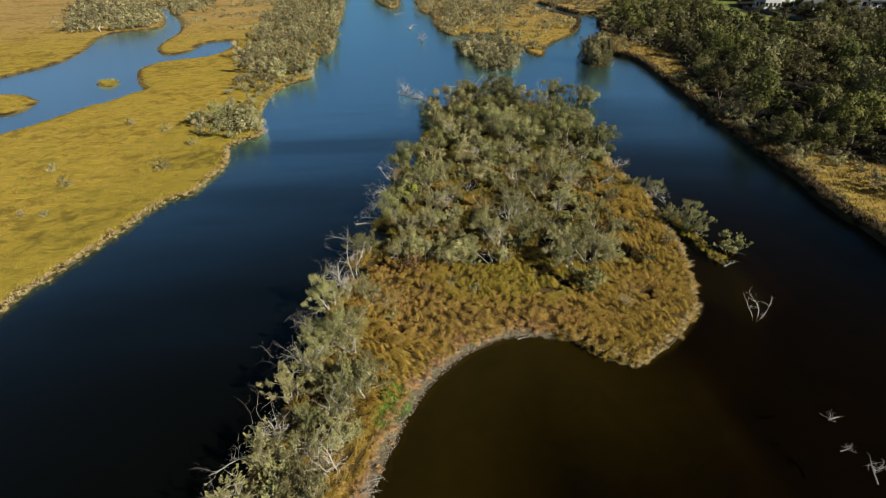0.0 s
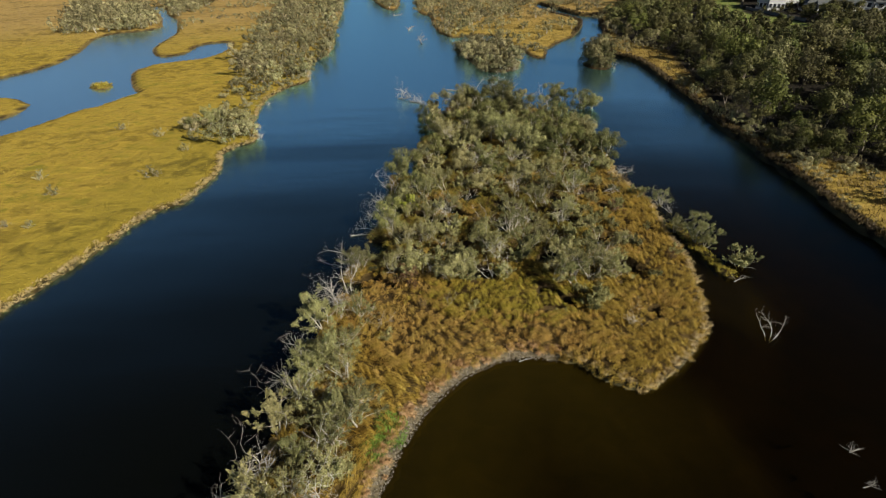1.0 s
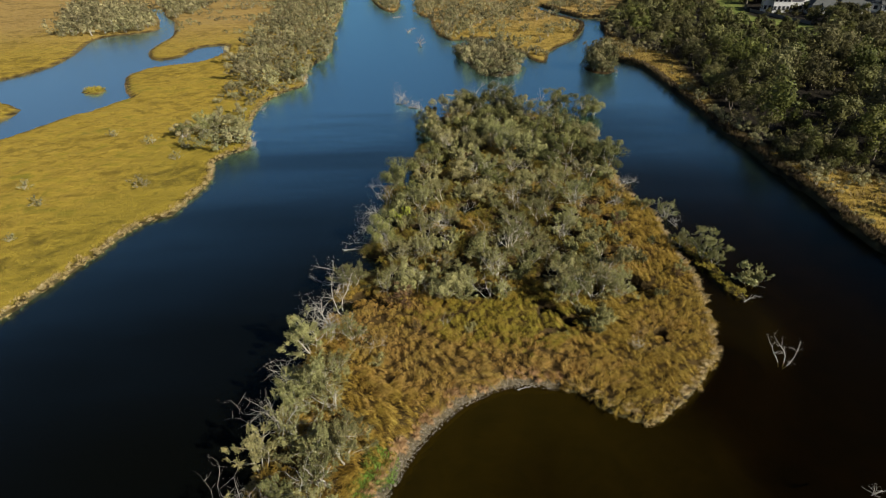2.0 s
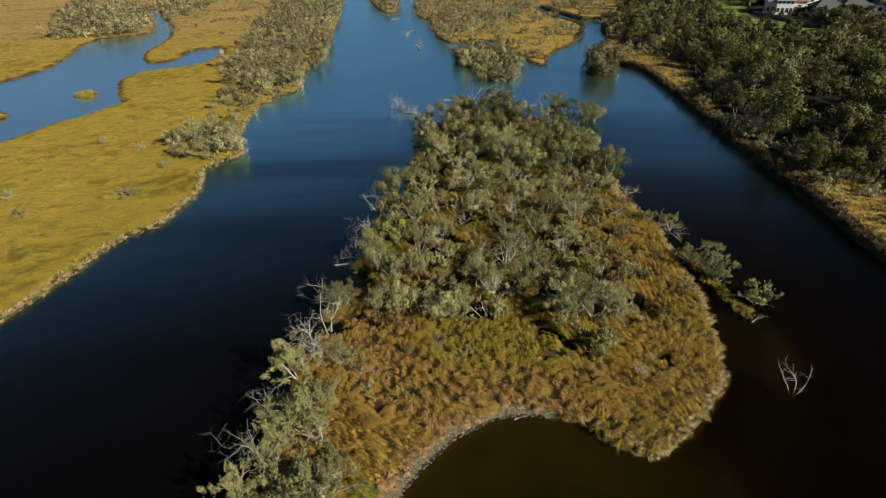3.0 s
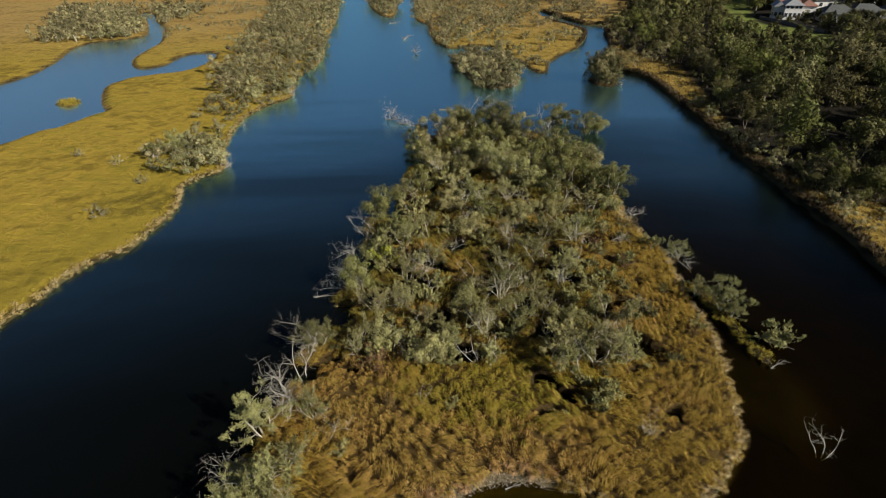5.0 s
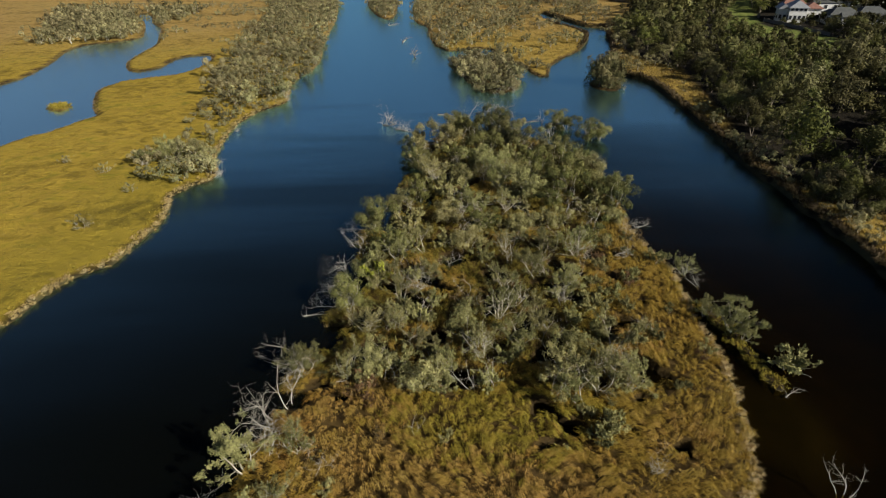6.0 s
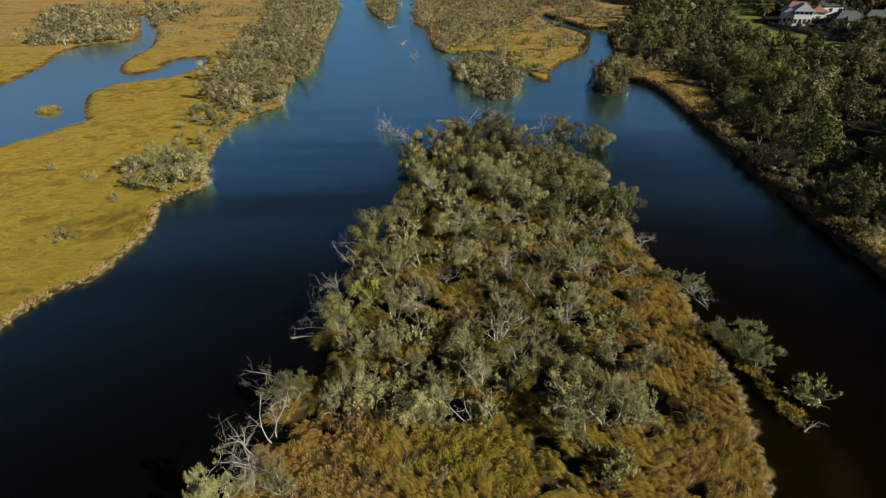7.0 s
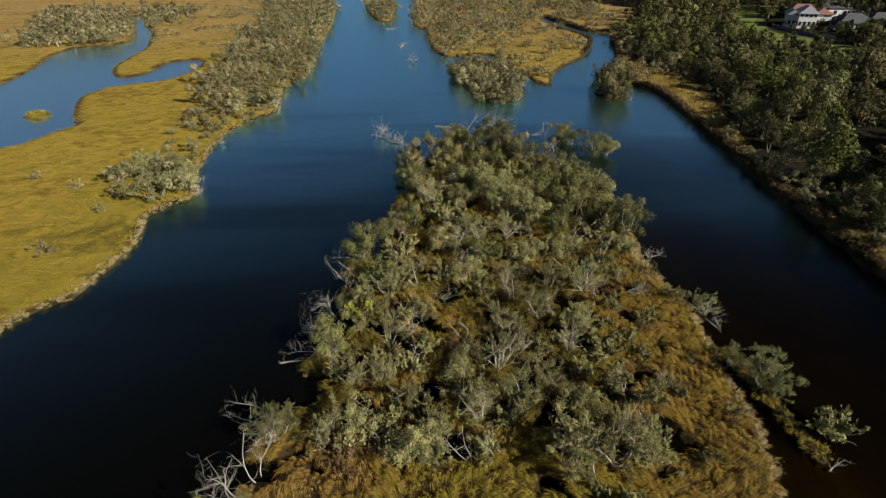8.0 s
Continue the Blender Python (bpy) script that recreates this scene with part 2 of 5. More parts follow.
def water_material():
    """Tea-coloured water over its bed, cloudy in the main channel; small ripples, ruffled in wind lanes. The sky's
    reflection is strengthened, tinted and masked by reach.
    """
    m, n, l = material("river_water")
    g = n.new("ShaderNodeNewGeometry")
    pos = g.outputs["Position"]
    mp = node(n, "ShaderNodeMapping")
    mp.inputs["Scale"].default_value = (0.25, 1.0, 1.0)
    mp.inputs["Rotation"].default_value = (0, 0, radians(6))
    l.new(pos, mp.inputs[0])
    rip = noise_tex(n, l, pos, 2.2, 3, 0.6)
    swell = noise_tex(n, l, mp.outputs[0], 0.5, 2)
    lanes = noise_tex(n, l, mp.outputs[0], 0.055, 3, 0.55, 0.4)
    add = n.new("ShaderNodeMath")
    add.operation = "MULTIPLY_ADD"
    add.inputs[1].default_value = 1.5
    l.new(swell, add.inputs[0])
    l.new(rip, add.inputs[2])
    st = n.new("ShaderNodeMapRange")
    st.inputs[1].default_value, st.inputs[2].default_value = 0.35, 0.65
    st.inputs[3].default_value, st.inputs[4].default_value = 0.06, 0.30
    l.new(lanes, st.inputs[0])
    bump = node(n, "ShaderNodeBump", Distance=0.05)
    l.new(st.outputs[0], bump.inputs["Strength"])
    l.new(add.outputs[0], bump.inputs["Height"])
    lw = node(n, "ShaderNodeLayerWeight", Blend=0.5)
    l.new(bump.outputs[0], lw.inputs["Normal"])
    # Painted strength of the sky's reflection, reach by reach.
    sky_sheen = n.new("ShaderNodeAttribute")
    sky_sheen.attribute_name = "sky_sheen"
    ex = n.new("ShaderNodeMapRange")
    ex.inputs[3].default_value, ex.inputs[4].default_value = 7.0, 5.0
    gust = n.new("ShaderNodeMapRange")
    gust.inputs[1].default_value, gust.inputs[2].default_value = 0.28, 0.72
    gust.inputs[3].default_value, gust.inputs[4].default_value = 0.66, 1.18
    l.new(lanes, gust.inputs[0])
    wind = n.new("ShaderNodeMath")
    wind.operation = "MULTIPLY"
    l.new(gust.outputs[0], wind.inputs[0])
    l.new(sky_sheen.outputs["Fac"], wind.inputs[1])
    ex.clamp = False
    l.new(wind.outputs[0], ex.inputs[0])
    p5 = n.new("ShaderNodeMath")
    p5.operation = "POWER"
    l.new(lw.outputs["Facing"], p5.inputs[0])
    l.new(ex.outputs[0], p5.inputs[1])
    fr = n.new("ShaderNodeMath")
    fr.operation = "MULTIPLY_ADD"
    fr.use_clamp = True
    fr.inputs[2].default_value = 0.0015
    # Reflection raised above its true strength to make up for a dim sky.
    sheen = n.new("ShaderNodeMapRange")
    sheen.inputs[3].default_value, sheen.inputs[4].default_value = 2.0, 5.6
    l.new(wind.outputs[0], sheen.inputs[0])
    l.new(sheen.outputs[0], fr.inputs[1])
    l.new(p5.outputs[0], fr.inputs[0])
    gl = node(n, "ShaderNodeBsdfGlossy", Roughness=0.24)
    # Reflection colour is painted: teal in the river, greyer in the lagoon.
    lagoon_tone = n.new("ShaderNodeAttribute")
    lagoon_tone.attribute_name = "lagoon_tone"
    l.new(mix(n, l, lagoon_tone.outputs["Fac"], (0.57, 0.93, 0.95), (0.76, 0.97, 0.92)), gl.inputs["Color"])
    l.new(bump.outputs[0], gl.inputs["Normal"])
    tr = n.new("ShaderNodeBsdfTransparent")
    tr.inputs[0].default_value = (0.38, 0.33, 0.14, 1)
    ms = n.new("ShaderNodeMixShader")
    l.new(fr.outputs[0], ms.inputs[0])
    murk = n.new("ShaderNodeAttribute")
    murk.attribute_name = "murk"
    fog = n.new("ShaderNodeMath")
    fog.operation = "MULTIPLY"
    fog.inputs[1].default_value = 0.5
    l.new(murk.outputs["Fac"], fog.inputs[0])
    df = n.new("ShaderNodeBsdfDiffuse")
    l.new(mix(n, l, lagoon_tone.outputs["Fac"], (0.0035, 0.0042, 0.0034), (0.11, 0.095, 0.075)), df.inputs[0])
    body = n.new("ShaderNodeMixShader")
    l.new(fog.outputs[0], body.inputs[0])
    l.new(tr.outputs[0], body.inputs[1])
    l.new(df.outputs[0], body.inputs[2])
    l.new(body.outputs[0], ms.inputs[1])
    l.new(gl.outputs[0], ms.inputs[2])
    out = n.new("ShaderNodeOutputMaterial")
    l.new(ms.outputs[0], out.inputs[0])
    return m


GROUND, WATER = ground_material(), water_material()


# ---------------------------------------------------------------- the plan: shores
LEFT_SHORE = [(-120, -900), (-60, -200), (-46, 10), (-41.1, 41.1), (-39.5, 47.1), (-37.6, 54.8), (-35.6, 63.5), (-33.0, 66.3), (-32.4, 70), (-31.8, 77),
              (-33.8, 83), (-32.3, 86.8), (-30.1, 89.6), (-33.4, 99), (-35, 115), (-32.5, 123.5), (-29.7, 129), (-32.1, 144.7), (-30.2, 162),
              (-32.4, 180), (-36, 208), (-39, 241), (-50, 306), (-80, 430), (-70, 560), (-40, 560)]
FAR_SHORE = [(-30, 430), (-11.7, 314), (-10.9, 273), (-7.7, 233), (-3.3, 221), (-1.3, 194), (1.9, 182), (5, 178), (9.7, 181), (15.9, 179.5), (17.9, 167),
             (21.4, 160), (24, 149), (26.9, 147.4), (29.1, 157), (33.5, 166), (39.9, 176), (44.5, 187.5), (47.2, 198), (46.5, 206.8), (43.1, 217.8),
             (41.4, 230), (39, 242), (41, 250), (45, 236), (50.6, 217.3), (57.8, 212.4)]
RIGHT_SHORE = [(54.6, 204), (51.3, 185), (45.6, 160.5), (43.9, 147.2), (47.4, 141.6), (48.3, 134), (48.1, 124.6), (47.5, 112), (47.5, 104), (46.9, 98.6),
               (46.8, 92), (46.8, 85), (47.1, 79.5), (46.9, 74), (47.0, 67), (46.8, 56), (47.3, 50), (48.5, 20), (60, -200), (120, -900)]
LAGOON = [(-76.6, 91.5), (-70.3, 107.4), (-67.7, 111), (-66.2, 116.4), (-64.5, 120.8), (-67.9, 125.6), (-72.5, 134), (-74.6, 140), (-74.0, 146), (-71.4, 149),
          (-66.3, 152), (-62.7, 154), (-60.6, 162), (-60.6, 169), (-63.6, 177.2), (-69.8, 175.9), (-71.4, 170), (-71.0, 163.5), (-72.8, 159.5),
          (-76.2, 158.4), (-80.6, 163.8), (-83.4, 170.7), (-85.1, 180), (-86.9, 193.7), (-91.2, 206), (-95.4, 216.5), (-100.5, 228), (-109.2, 241.6),
          (-120, 262), (-126, 264), (-113.2, 242), (-101.3, 217), (-98.4, 206.3), (-103.1, 200), (-108.7, 197.5), (-110.4, 189), (-107, 178), (-102.9, 165),
          (-101, 152), (-103, 141), (-112, 128), (-150, 100), (-200, 40), (-150, 30), (-95, 70)]
ISLAND = [(-17, -20), (-13.6, 10), (-12.5, 21.6), (-11.9, 26), (-11.2, 30), (-10.8, 35.2), (-10.2, 40.5), (-9.4, 46), (-8.6, 51.6), (-7.5, 56.7), (-6.7, 64.2),
          (-6.4, 71.5), (-5.6, 76.8), (-3.7, 83.8), (-2.3, 92), (-1.6, 100), (1.5, 108), (8, 109), (15.0, 105.5), (21.5, 98), (24.8, 90.3), (24.9, 80.4),
          (24.3, 73), (25, 68.4), (26, 63), (25.4, 56), (25.6, 52.4), (25.2, 48), (24.3, 43.9), (23.0, 39.9), (20.7, 36.8), (19, 35.1), (16.7, 33.3),
          (15.2, 32.7), (13.7, 33.3), (12.2, 34.1), (10.8, 35.8), (8, 36.5), (5.6, 36.4), (3.1, 35.4), (0.7, 33.5), (-1.1, 31), (-2.7, 27.7), (-3.7, 25.3),
          (-4.4, 23.1), (-4.7, 20), (-5, 5), (-8, -20)]
SPIT = [(26.4, 58.5), (27.6, 58.0), (28.1, 55.0), (28.4, 52), (28.8, 50), (29.2, 48.2), (28.5, 47.0), (27.9, 48.4), (27.6, 50.5), (27.2, 53), (26.6, 55.5)]
BUSH_ISLET = [(5.5, 163), (8.0, 143), (10.8, 134.5), (15.8, 133.5), (19, 138), (19.3, 146), (17, 163), (11, 170)]
ROUND_ISLET = [(34.5, 139), (36, 134.5), (39, 133.5), (41.3, 137), (41.2, 142.5), (37.5, 144.5)]
FAR_ISLET = [(-34, 300), (-24.5, 252), (-17, 244), (-20, 300), (-28, 330)]
LAGOON_ISLET = [(-78.2, 126.8), (-75.5, 124.6), (-73.4, 124.0), (-74, 128.3), (-77.4, 129.6)]
LAGOON_POINT = [(-94.5, 118.5), (-84.6, 114.6), (-82.4, 111.3), (-82.0, 105), (-86, 103), (-110, 100), (-120, 108)]
WOOD_EDGE = [(92, 320), (80, 262), (68, 228), (58.5, 208), (54.5, 196), (52.5, 184), (50.8, 172), (52.5, 158), (57, 150), (56, 139), (53.2, 123), (50.4, 109.5), (47.9, 101), (47.6, 92), (48.6, 84), (50.4, 76), (58.5, 70), (61, 60), (60, 50), (58, 20), (400, 20), (400, 320)]


def smooth_loop(points, steps=5, wobble=0.25, seed=0):
    """A closed curve through the points, with a slightly ragged line."""
    p = np.array(points, float)
    a, b, c, d = np.roll(p, 1, 0), p, np.roll(p, -1, 0), np.roll(p, -2, 0)
    out = []
    for k in range(steps):
        t = k / steps
        out.append(0.5 * (2 * b + (c - a) * t + (2 * a - 5 * b + 4 * c - d) * t * t + (3 * b - a - 3 * c + d) * t ** 3))
    q = np.stack(out, 1).reshape(-1, 2)
    for i, (x, y) in enumerate(q):
        v = noise.noise_vector(Vector((x * 0.45 + seed, y * 0.45, 3.1)))
        q[i] += wobble * np.array((v.x, v.y))
    return q


def inside_distance(poly, x, y):
    """Signed distance to a closed outline: positive inside."""
    px, py = x.ravel(), y.ravel()
    best = np.full(px.shape, 1e18)
    odd = np.zeros(px.shape, bool)
    for (ax, ay), (bx, by) in zip(poly, np.roll(poly, -1, 0)):
        ex, ey = bx - ax, by - ay
        t = np.clip(((px - ax) * ex + (py - ay) * ey) / (ex * ex + ey * ey + 1e-12), 0, 1)
        best = np.minimum(best, (px - ax - t * ex) ** 2 + (py - ay - t * ey) ** 2)
        if ay != by:
            odd ^= ((ay > py) != (by > py)) & (px < ex * (py - ay) / ey + ax)
    return np.where(odd, 1, -1).reshape(x.shape) * np.sqrt(best).reshape(x.shape)


RIVER_LOOP = smooth_loop(LEFT_SHORE + FAR_SHORE + RIGHT_SHORE, 4, 0.5)
LAGOON_LOOP = smooth_loop(LAGOON, 4, 0.5)
ISLAND_LOOP = smooth_loop(ISLAND, 4, 0.3)
SPIT_LOOP = smooth_loop(SPIT, 4, 0.3)
SMALL_LOOPS = [smooth_loop(p, 4, 0.3) for p in (BUSH_ISLET, ROUND_ISLET, FAR_ISLET, LAGOON_ISLET, LAGOON_POINT)]
WOOD_LOOP = smooth_loop(WOOD_EDGE, 2, 0.8)


def land_distance(x, y):
    """Metres from the shore: positive on land, negative in the water."""
    x, y = np.asarray(x, float), np.asarray(y, float)
    d = -np.maximum(inside_distance(RIVER_LOOP, x, y), inside_distance(LAGOON_LOOP, x, y))
    for loop in (ISLAND_LOOP, SPIT_LOOP, *SMALL_LOOPS):
        d = np.maximum(d, inside_distance(loop, x, y))
    return d


def step01(x, a, b):
    t = np.clip((x - a) / (b - a), 0, 1)
    return t * t * (3 - 2 * t)


def cove_mask(x, y):
    """The shingle shore of the cove."""
    return step01(16.0 - np.hypot((x - 4.5), (y - 24.0)), 0.0, 2.5) * step01(10.5 - x, 0, 2)


def ground_height(x, y, d):
    x, y, d = np.asarray(x, float), np.asarray(y, float), np.asarray(d, float)
    cove = step01(18.0 - np.hypot(x - 5, y - 24), 0, 4)
    shoal = step01(4.5 - np.hypot((x - 27) * 0.9, (y - 44.5) * 0.7), 0, 3.5)
    bank = (0.5 + 0.5 * step01(x, 40, 43)) * np.tanh(np.maximum(d, 0) / (0.55 - 0.25 * step01(x, 40, 43)))
    beach = 0.17 * np.clip(d, 0, 1.2) + 0.35 * step01(d, 0.9, 1.8)
    low = np.maximum(np.maximum(inside_distance(SMALL_LOOPS[0], x, y), inside_distance(SMALL_LOOPS[1], x, y)), inside_distance(SPIT_LOOP, x, y))
    bank = bank * (1 - 0.75 * step01(low, -1.0, 0.0))
    m = cove_mask(x, y)
    up = bank * (1 - m) + beach * m
    up = up + 0.012 * np.clip(x - 55, 0, 160) * step01(d, 2, 15) + 0.10 * step01(d, 1, 4) * (np.sin(x * 0.9 + 1.3 * np.sin(y * 0.37)) * np.cos(y * 0.8 + np.sin(x * 0.45)))
    w = np.maximum(-d, 0)
    down = 0.35 * np.tanh(w / 0.4) + 1.6 * step01(w, 0.5, 7)
    gentle = 0.05 * w + 0.035 * np.maximum(w - 3, 0)
    down = down * (1 - cove) + gentle * cove
    down = down * (1 - shoal) + 0.22 * np.tanh(w / 0.6) * shoal
    wood_gap = step01(1 - np.hypot((x - 64) / 7.5, (y - 99) / 11.5), 0, 0.25)
    up = up * (1 - wood_gap) + 0.2 * wood_gap
    pit = np.where((y > 39) & (y < 112) & (x > -12) & (x < 27), shade_hollow(x, y), 0)
    up = up * (1 - pit) - 0.22 * pit
    return np.where(d > 0, up, -down)


def spaced(parts):
    out = []
    for a, b, s in parts:
        out += list(np.arange(a, b, s))
    return np.array(out + [parts[-1][1]])


def mesh_from(name, verts, faces, mat, smooth=True):
    """A mesh from arrays; faces are rows of three or of four."""
    me = bpy.data.meshes.new(name)
    verts, faces = np.asarray(verts, np.float32), np.asarray(faces, np.int32)
    k = faces.shape[1]
    me.vertices.add(len(verts))
    me.vertices.foreach_set("co", verts.ravel())
    me.loops.add(faces.size)
    me.loops.foreach_set("vertex_index", faces.ravel())
    me.polygons.add(len(faces))
    me.polygons.foreach_set("loop_start", np.arange(0, faces.size, k, dtype=np.int32))
    me.update(calc_edges=True)
    me.polygons.foreach_set("use_smooth", np.full(len(faces), smooth))
    me.materials.append(mat)
    return me


def grid_faces(nx, ny):
    i = np.arange((nx - 1) * (ny - 1))
    a = i // (nx - 1) * nx + i % (nx - 1)
    return np.stack([a, a + 1, a + nx + 1, a + nx], 1)


LAWN = [(119, 264), (109, 245), (97, 213), (92, 200), (90, 182), (93, 168), (106, 162), (113, 172), (110.5, 190), (104.5, 203), (107, 212), (121, 246), (131, 264)]
LAWN_LOOP = smooth_loop(LAWN, 3, 0.6)


# Tree-shadow spots in the sedge, made as blackened pits: x, y, radius.
SHADE_PITS = [(-4.9, 46.7, 0.7), (10.2, 42.0, 0.8), (12.0, 43.6, 1.1), (10.4, 45.4, 1.4), (13.0, 39.9, 0.6), (20.6, 48.2, 0.8), (19.3, 55.4, 1.0), (21.8, 58.6, 0.8), (18.9, 41.6, 0.8), (17.6, 46.0, 0.8), (20.4, 62.4, 1.0), (22.6, 52.6, 0.7), (16.2, 43.4, 0.6), (21.4, 66.6, 0.9)]


def shade_hollow(x, y):
    """Sunken hollows between the island's trees, without sedge, blackened to stand for shade."""
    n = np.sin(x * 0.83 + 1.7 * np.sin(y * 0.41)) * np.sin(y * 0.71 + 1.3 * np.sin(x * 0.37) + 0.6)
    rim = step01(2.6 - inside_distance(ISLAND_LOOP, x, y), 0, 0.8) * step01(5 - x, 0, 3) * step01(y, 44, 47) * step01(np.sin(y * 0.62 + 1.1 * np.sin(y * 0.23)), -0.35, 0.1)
    shade_spots = np.maximum(step01(n, 0.26, 0.42) * step01(y, 46, 49) * step01(22 - x, 0, 3), rim)
    for px, py, r in SHADE_PITS:
        shade_spots = np.maximum(shade_spots, step01(1.2 - np.hypot((x - px) / r, (y - py) / (0.65 * r)) - 0.25 * np.sin(3.1 * x + 2.3 * y), 0, 0.4))
    return shade_spots


def build_ground():
    xs = spaced([(-3000, -400, 260), (-400, -240, 16), (-240, -140, 4), (-140, -62, 1.2), (-62, -28, 0.8), (-28, -15, 0.8), (-15, 31, 0.4), (31, 62, 0.8), (62, 150, 2.2), (150, 260, 5), (260, 420, 20), (420, 3000, 258)])
    ys = spaced([(-3000, -60, 196), (-60, 12, 4), (12, 18, 0.75), (18, 58, 0.42), (58, 118, 0.75), (118, 215, 1.2), (215, 330, 2.4), (330, 560, 11.5), (560, 3000, 244)])
    x, y = np.meshgrid(xs, ys)
    d = land_distance(x, y)
    z = ground_height(x, y, d)
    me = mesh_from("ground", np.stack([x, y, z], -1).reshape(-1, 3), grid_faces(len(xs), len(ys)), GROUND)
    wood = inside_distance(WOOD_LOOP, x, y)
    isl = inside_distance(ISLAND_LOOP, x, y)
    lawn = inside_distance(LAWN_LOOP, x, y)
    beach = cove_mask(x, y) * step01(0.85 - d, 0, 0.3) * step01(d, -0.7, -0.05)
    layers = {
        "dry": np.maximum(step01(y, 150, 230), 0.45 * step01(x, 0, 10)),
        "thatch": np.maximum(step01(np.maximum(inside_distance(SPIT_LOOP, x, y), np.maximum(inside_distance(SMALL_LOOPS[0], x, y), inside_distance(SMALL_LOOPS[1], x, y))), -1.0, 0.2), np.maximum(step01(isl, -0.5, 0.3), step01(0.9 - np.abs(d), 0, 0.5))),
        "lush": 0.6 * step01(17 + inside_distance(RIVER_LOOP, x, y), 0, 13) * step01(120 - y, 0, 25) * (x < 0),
        # Shade under the wood, in hollows and along banks, put into the ground colour.
        "shaded_litter": np.maximum(0.85 * np.maximum(step01(0.75 - np.abs(isl), 0, 0.4), step01(0.65 - np.abs(d - 0.05), 0, 0.35)) * (1 - cove_mask(x, y)), np.maximum(step01(1.5 - np.abs(d - 0.2), 0, 0.7) * step01(x, 40, 43) * step01(215 - y, 0, 10), np.maximum(step01(wood, -1.5, 2.0), shade_hollow(x, y) * step01(isl, 0.3, 1.2)))),
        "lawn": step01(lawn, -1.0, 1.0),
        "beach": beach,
        "west_dim": step01(-x - 6, 0, 8),
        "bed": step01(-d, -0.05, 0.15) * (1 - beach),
        # Water's dimming, put into the bed colour: full offshore, weak in the shallows.
        "dimmed_silt": step01(-d, -0.1, 0.4) * (1 - 0.85 * step01(inside_distance(LAGOON_LOOP, x, y), 0, 2)) * (1 - 0.9 * step01(19.0 - np.hypot(x - 5, y - 25), 0, 7) * step01(15 + d, 0, 15) * (1 - 0.6 * step01(x, 8, 18))) * (1 - 0.2 * step01(4.5 - np.hypot((x - 27) * 0.9, (y - 44.5) * 0.7), 0, 3.0)),
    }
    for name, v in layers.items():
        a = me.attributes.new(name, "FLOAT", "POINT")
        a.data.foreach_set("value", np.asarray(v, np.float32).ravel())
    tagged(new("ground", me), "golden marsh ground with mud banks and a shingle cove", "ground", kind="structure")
    xs = spaced([(-3000, -240, 690), (-240, 240, 8), (240, 3000, 690)])
    ys = spaced([(-3000, -40, 740), (-40, 360, 8), (360, 3000, 660)])
    x, y = np.meshgrid(xs, ys)
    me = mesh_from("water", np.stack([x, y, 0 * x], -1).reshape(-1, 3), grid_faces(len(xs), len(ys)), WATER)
    sky_dim = step01(x, -2, 22) * step01(106 - y, 0, 60)          # dimmer sky reflection painted behind the island
    me.attributes.new("sky_sheen", "FLOAT", "POINT").data.foreach_set("value", (1 - sky_dim + 0.2 * (x < -52)).astype(np.float32).ravel())
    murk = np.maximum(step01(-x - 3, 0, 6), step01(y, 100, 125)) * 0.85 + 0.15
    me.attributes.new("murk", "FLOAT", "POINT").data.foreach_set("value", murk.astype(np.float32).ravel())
    me.attributes.new("lagoon_tone", "FLOAT", "POINT").data.foreach_set("value", step01(-x, 50, 58).astype(np.float32).ravel())
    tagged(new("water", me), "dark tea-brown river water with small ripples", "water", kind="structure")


build_ground()


def ground_at(x, y):
    d = land_distance(np.array([float(x)]), np.array([float(y)]))
    return max(float(ground_height(np.array([float(x)]), np.array([float(y)]), d)[0]), -1.2)


# ---------------------------------------------------------------- plants: tools
def tube(verts, faces, points, radii, sides=5):
    """A tapered limb along a line of points."""
    start = len(verts)
    pts = [Vector(p) for p in points]
    for i, p in enumerate(pts):
        along = (pts[min(i + 1, len(pts) - 1)] - pts[max(i - 1, 0)]).normalized()
        side = along.orthogonal().normalized()
        other = along.cross(side)
        for k in range(sides):
            a = 2 * math.pi * k / sides
            verts.append(p + radii[i] * (math.cos(a) * side + math.sin(a) * other))
    for i in range(len(pts) - 1):
        for k in range(sides):
            a, b = start + i * sides + k, start + i * sides + (k + 1) % sides
            faces.append((a, b, b + sides, a + sides))
    last = start + (len(pts) - 1) * sides
    for k in range(1, sides - 1, 2):
        faces.append((last, last + k, last + k + 1, last + min(k + 2, sides - 1)) if k + 2 < sides else (last, last + k, last + k + 1, last))


def wander(rng, start, way, length, steps, bend, lift):
    """A crooked line of points."""
    p, d = Vector(start), Vector(way).normalized()
    out = [p.copy()]
    for _ in range(steps):
        d = (d + bend * Vector((rng.gauss(0, 1), rng.gauss(0, 1), rng.gauss(0, 0.6))) + Vector((0, 0, lift))).normalized()
        p = p + d * (length / steps)
        out.append(p.copy())
    return out


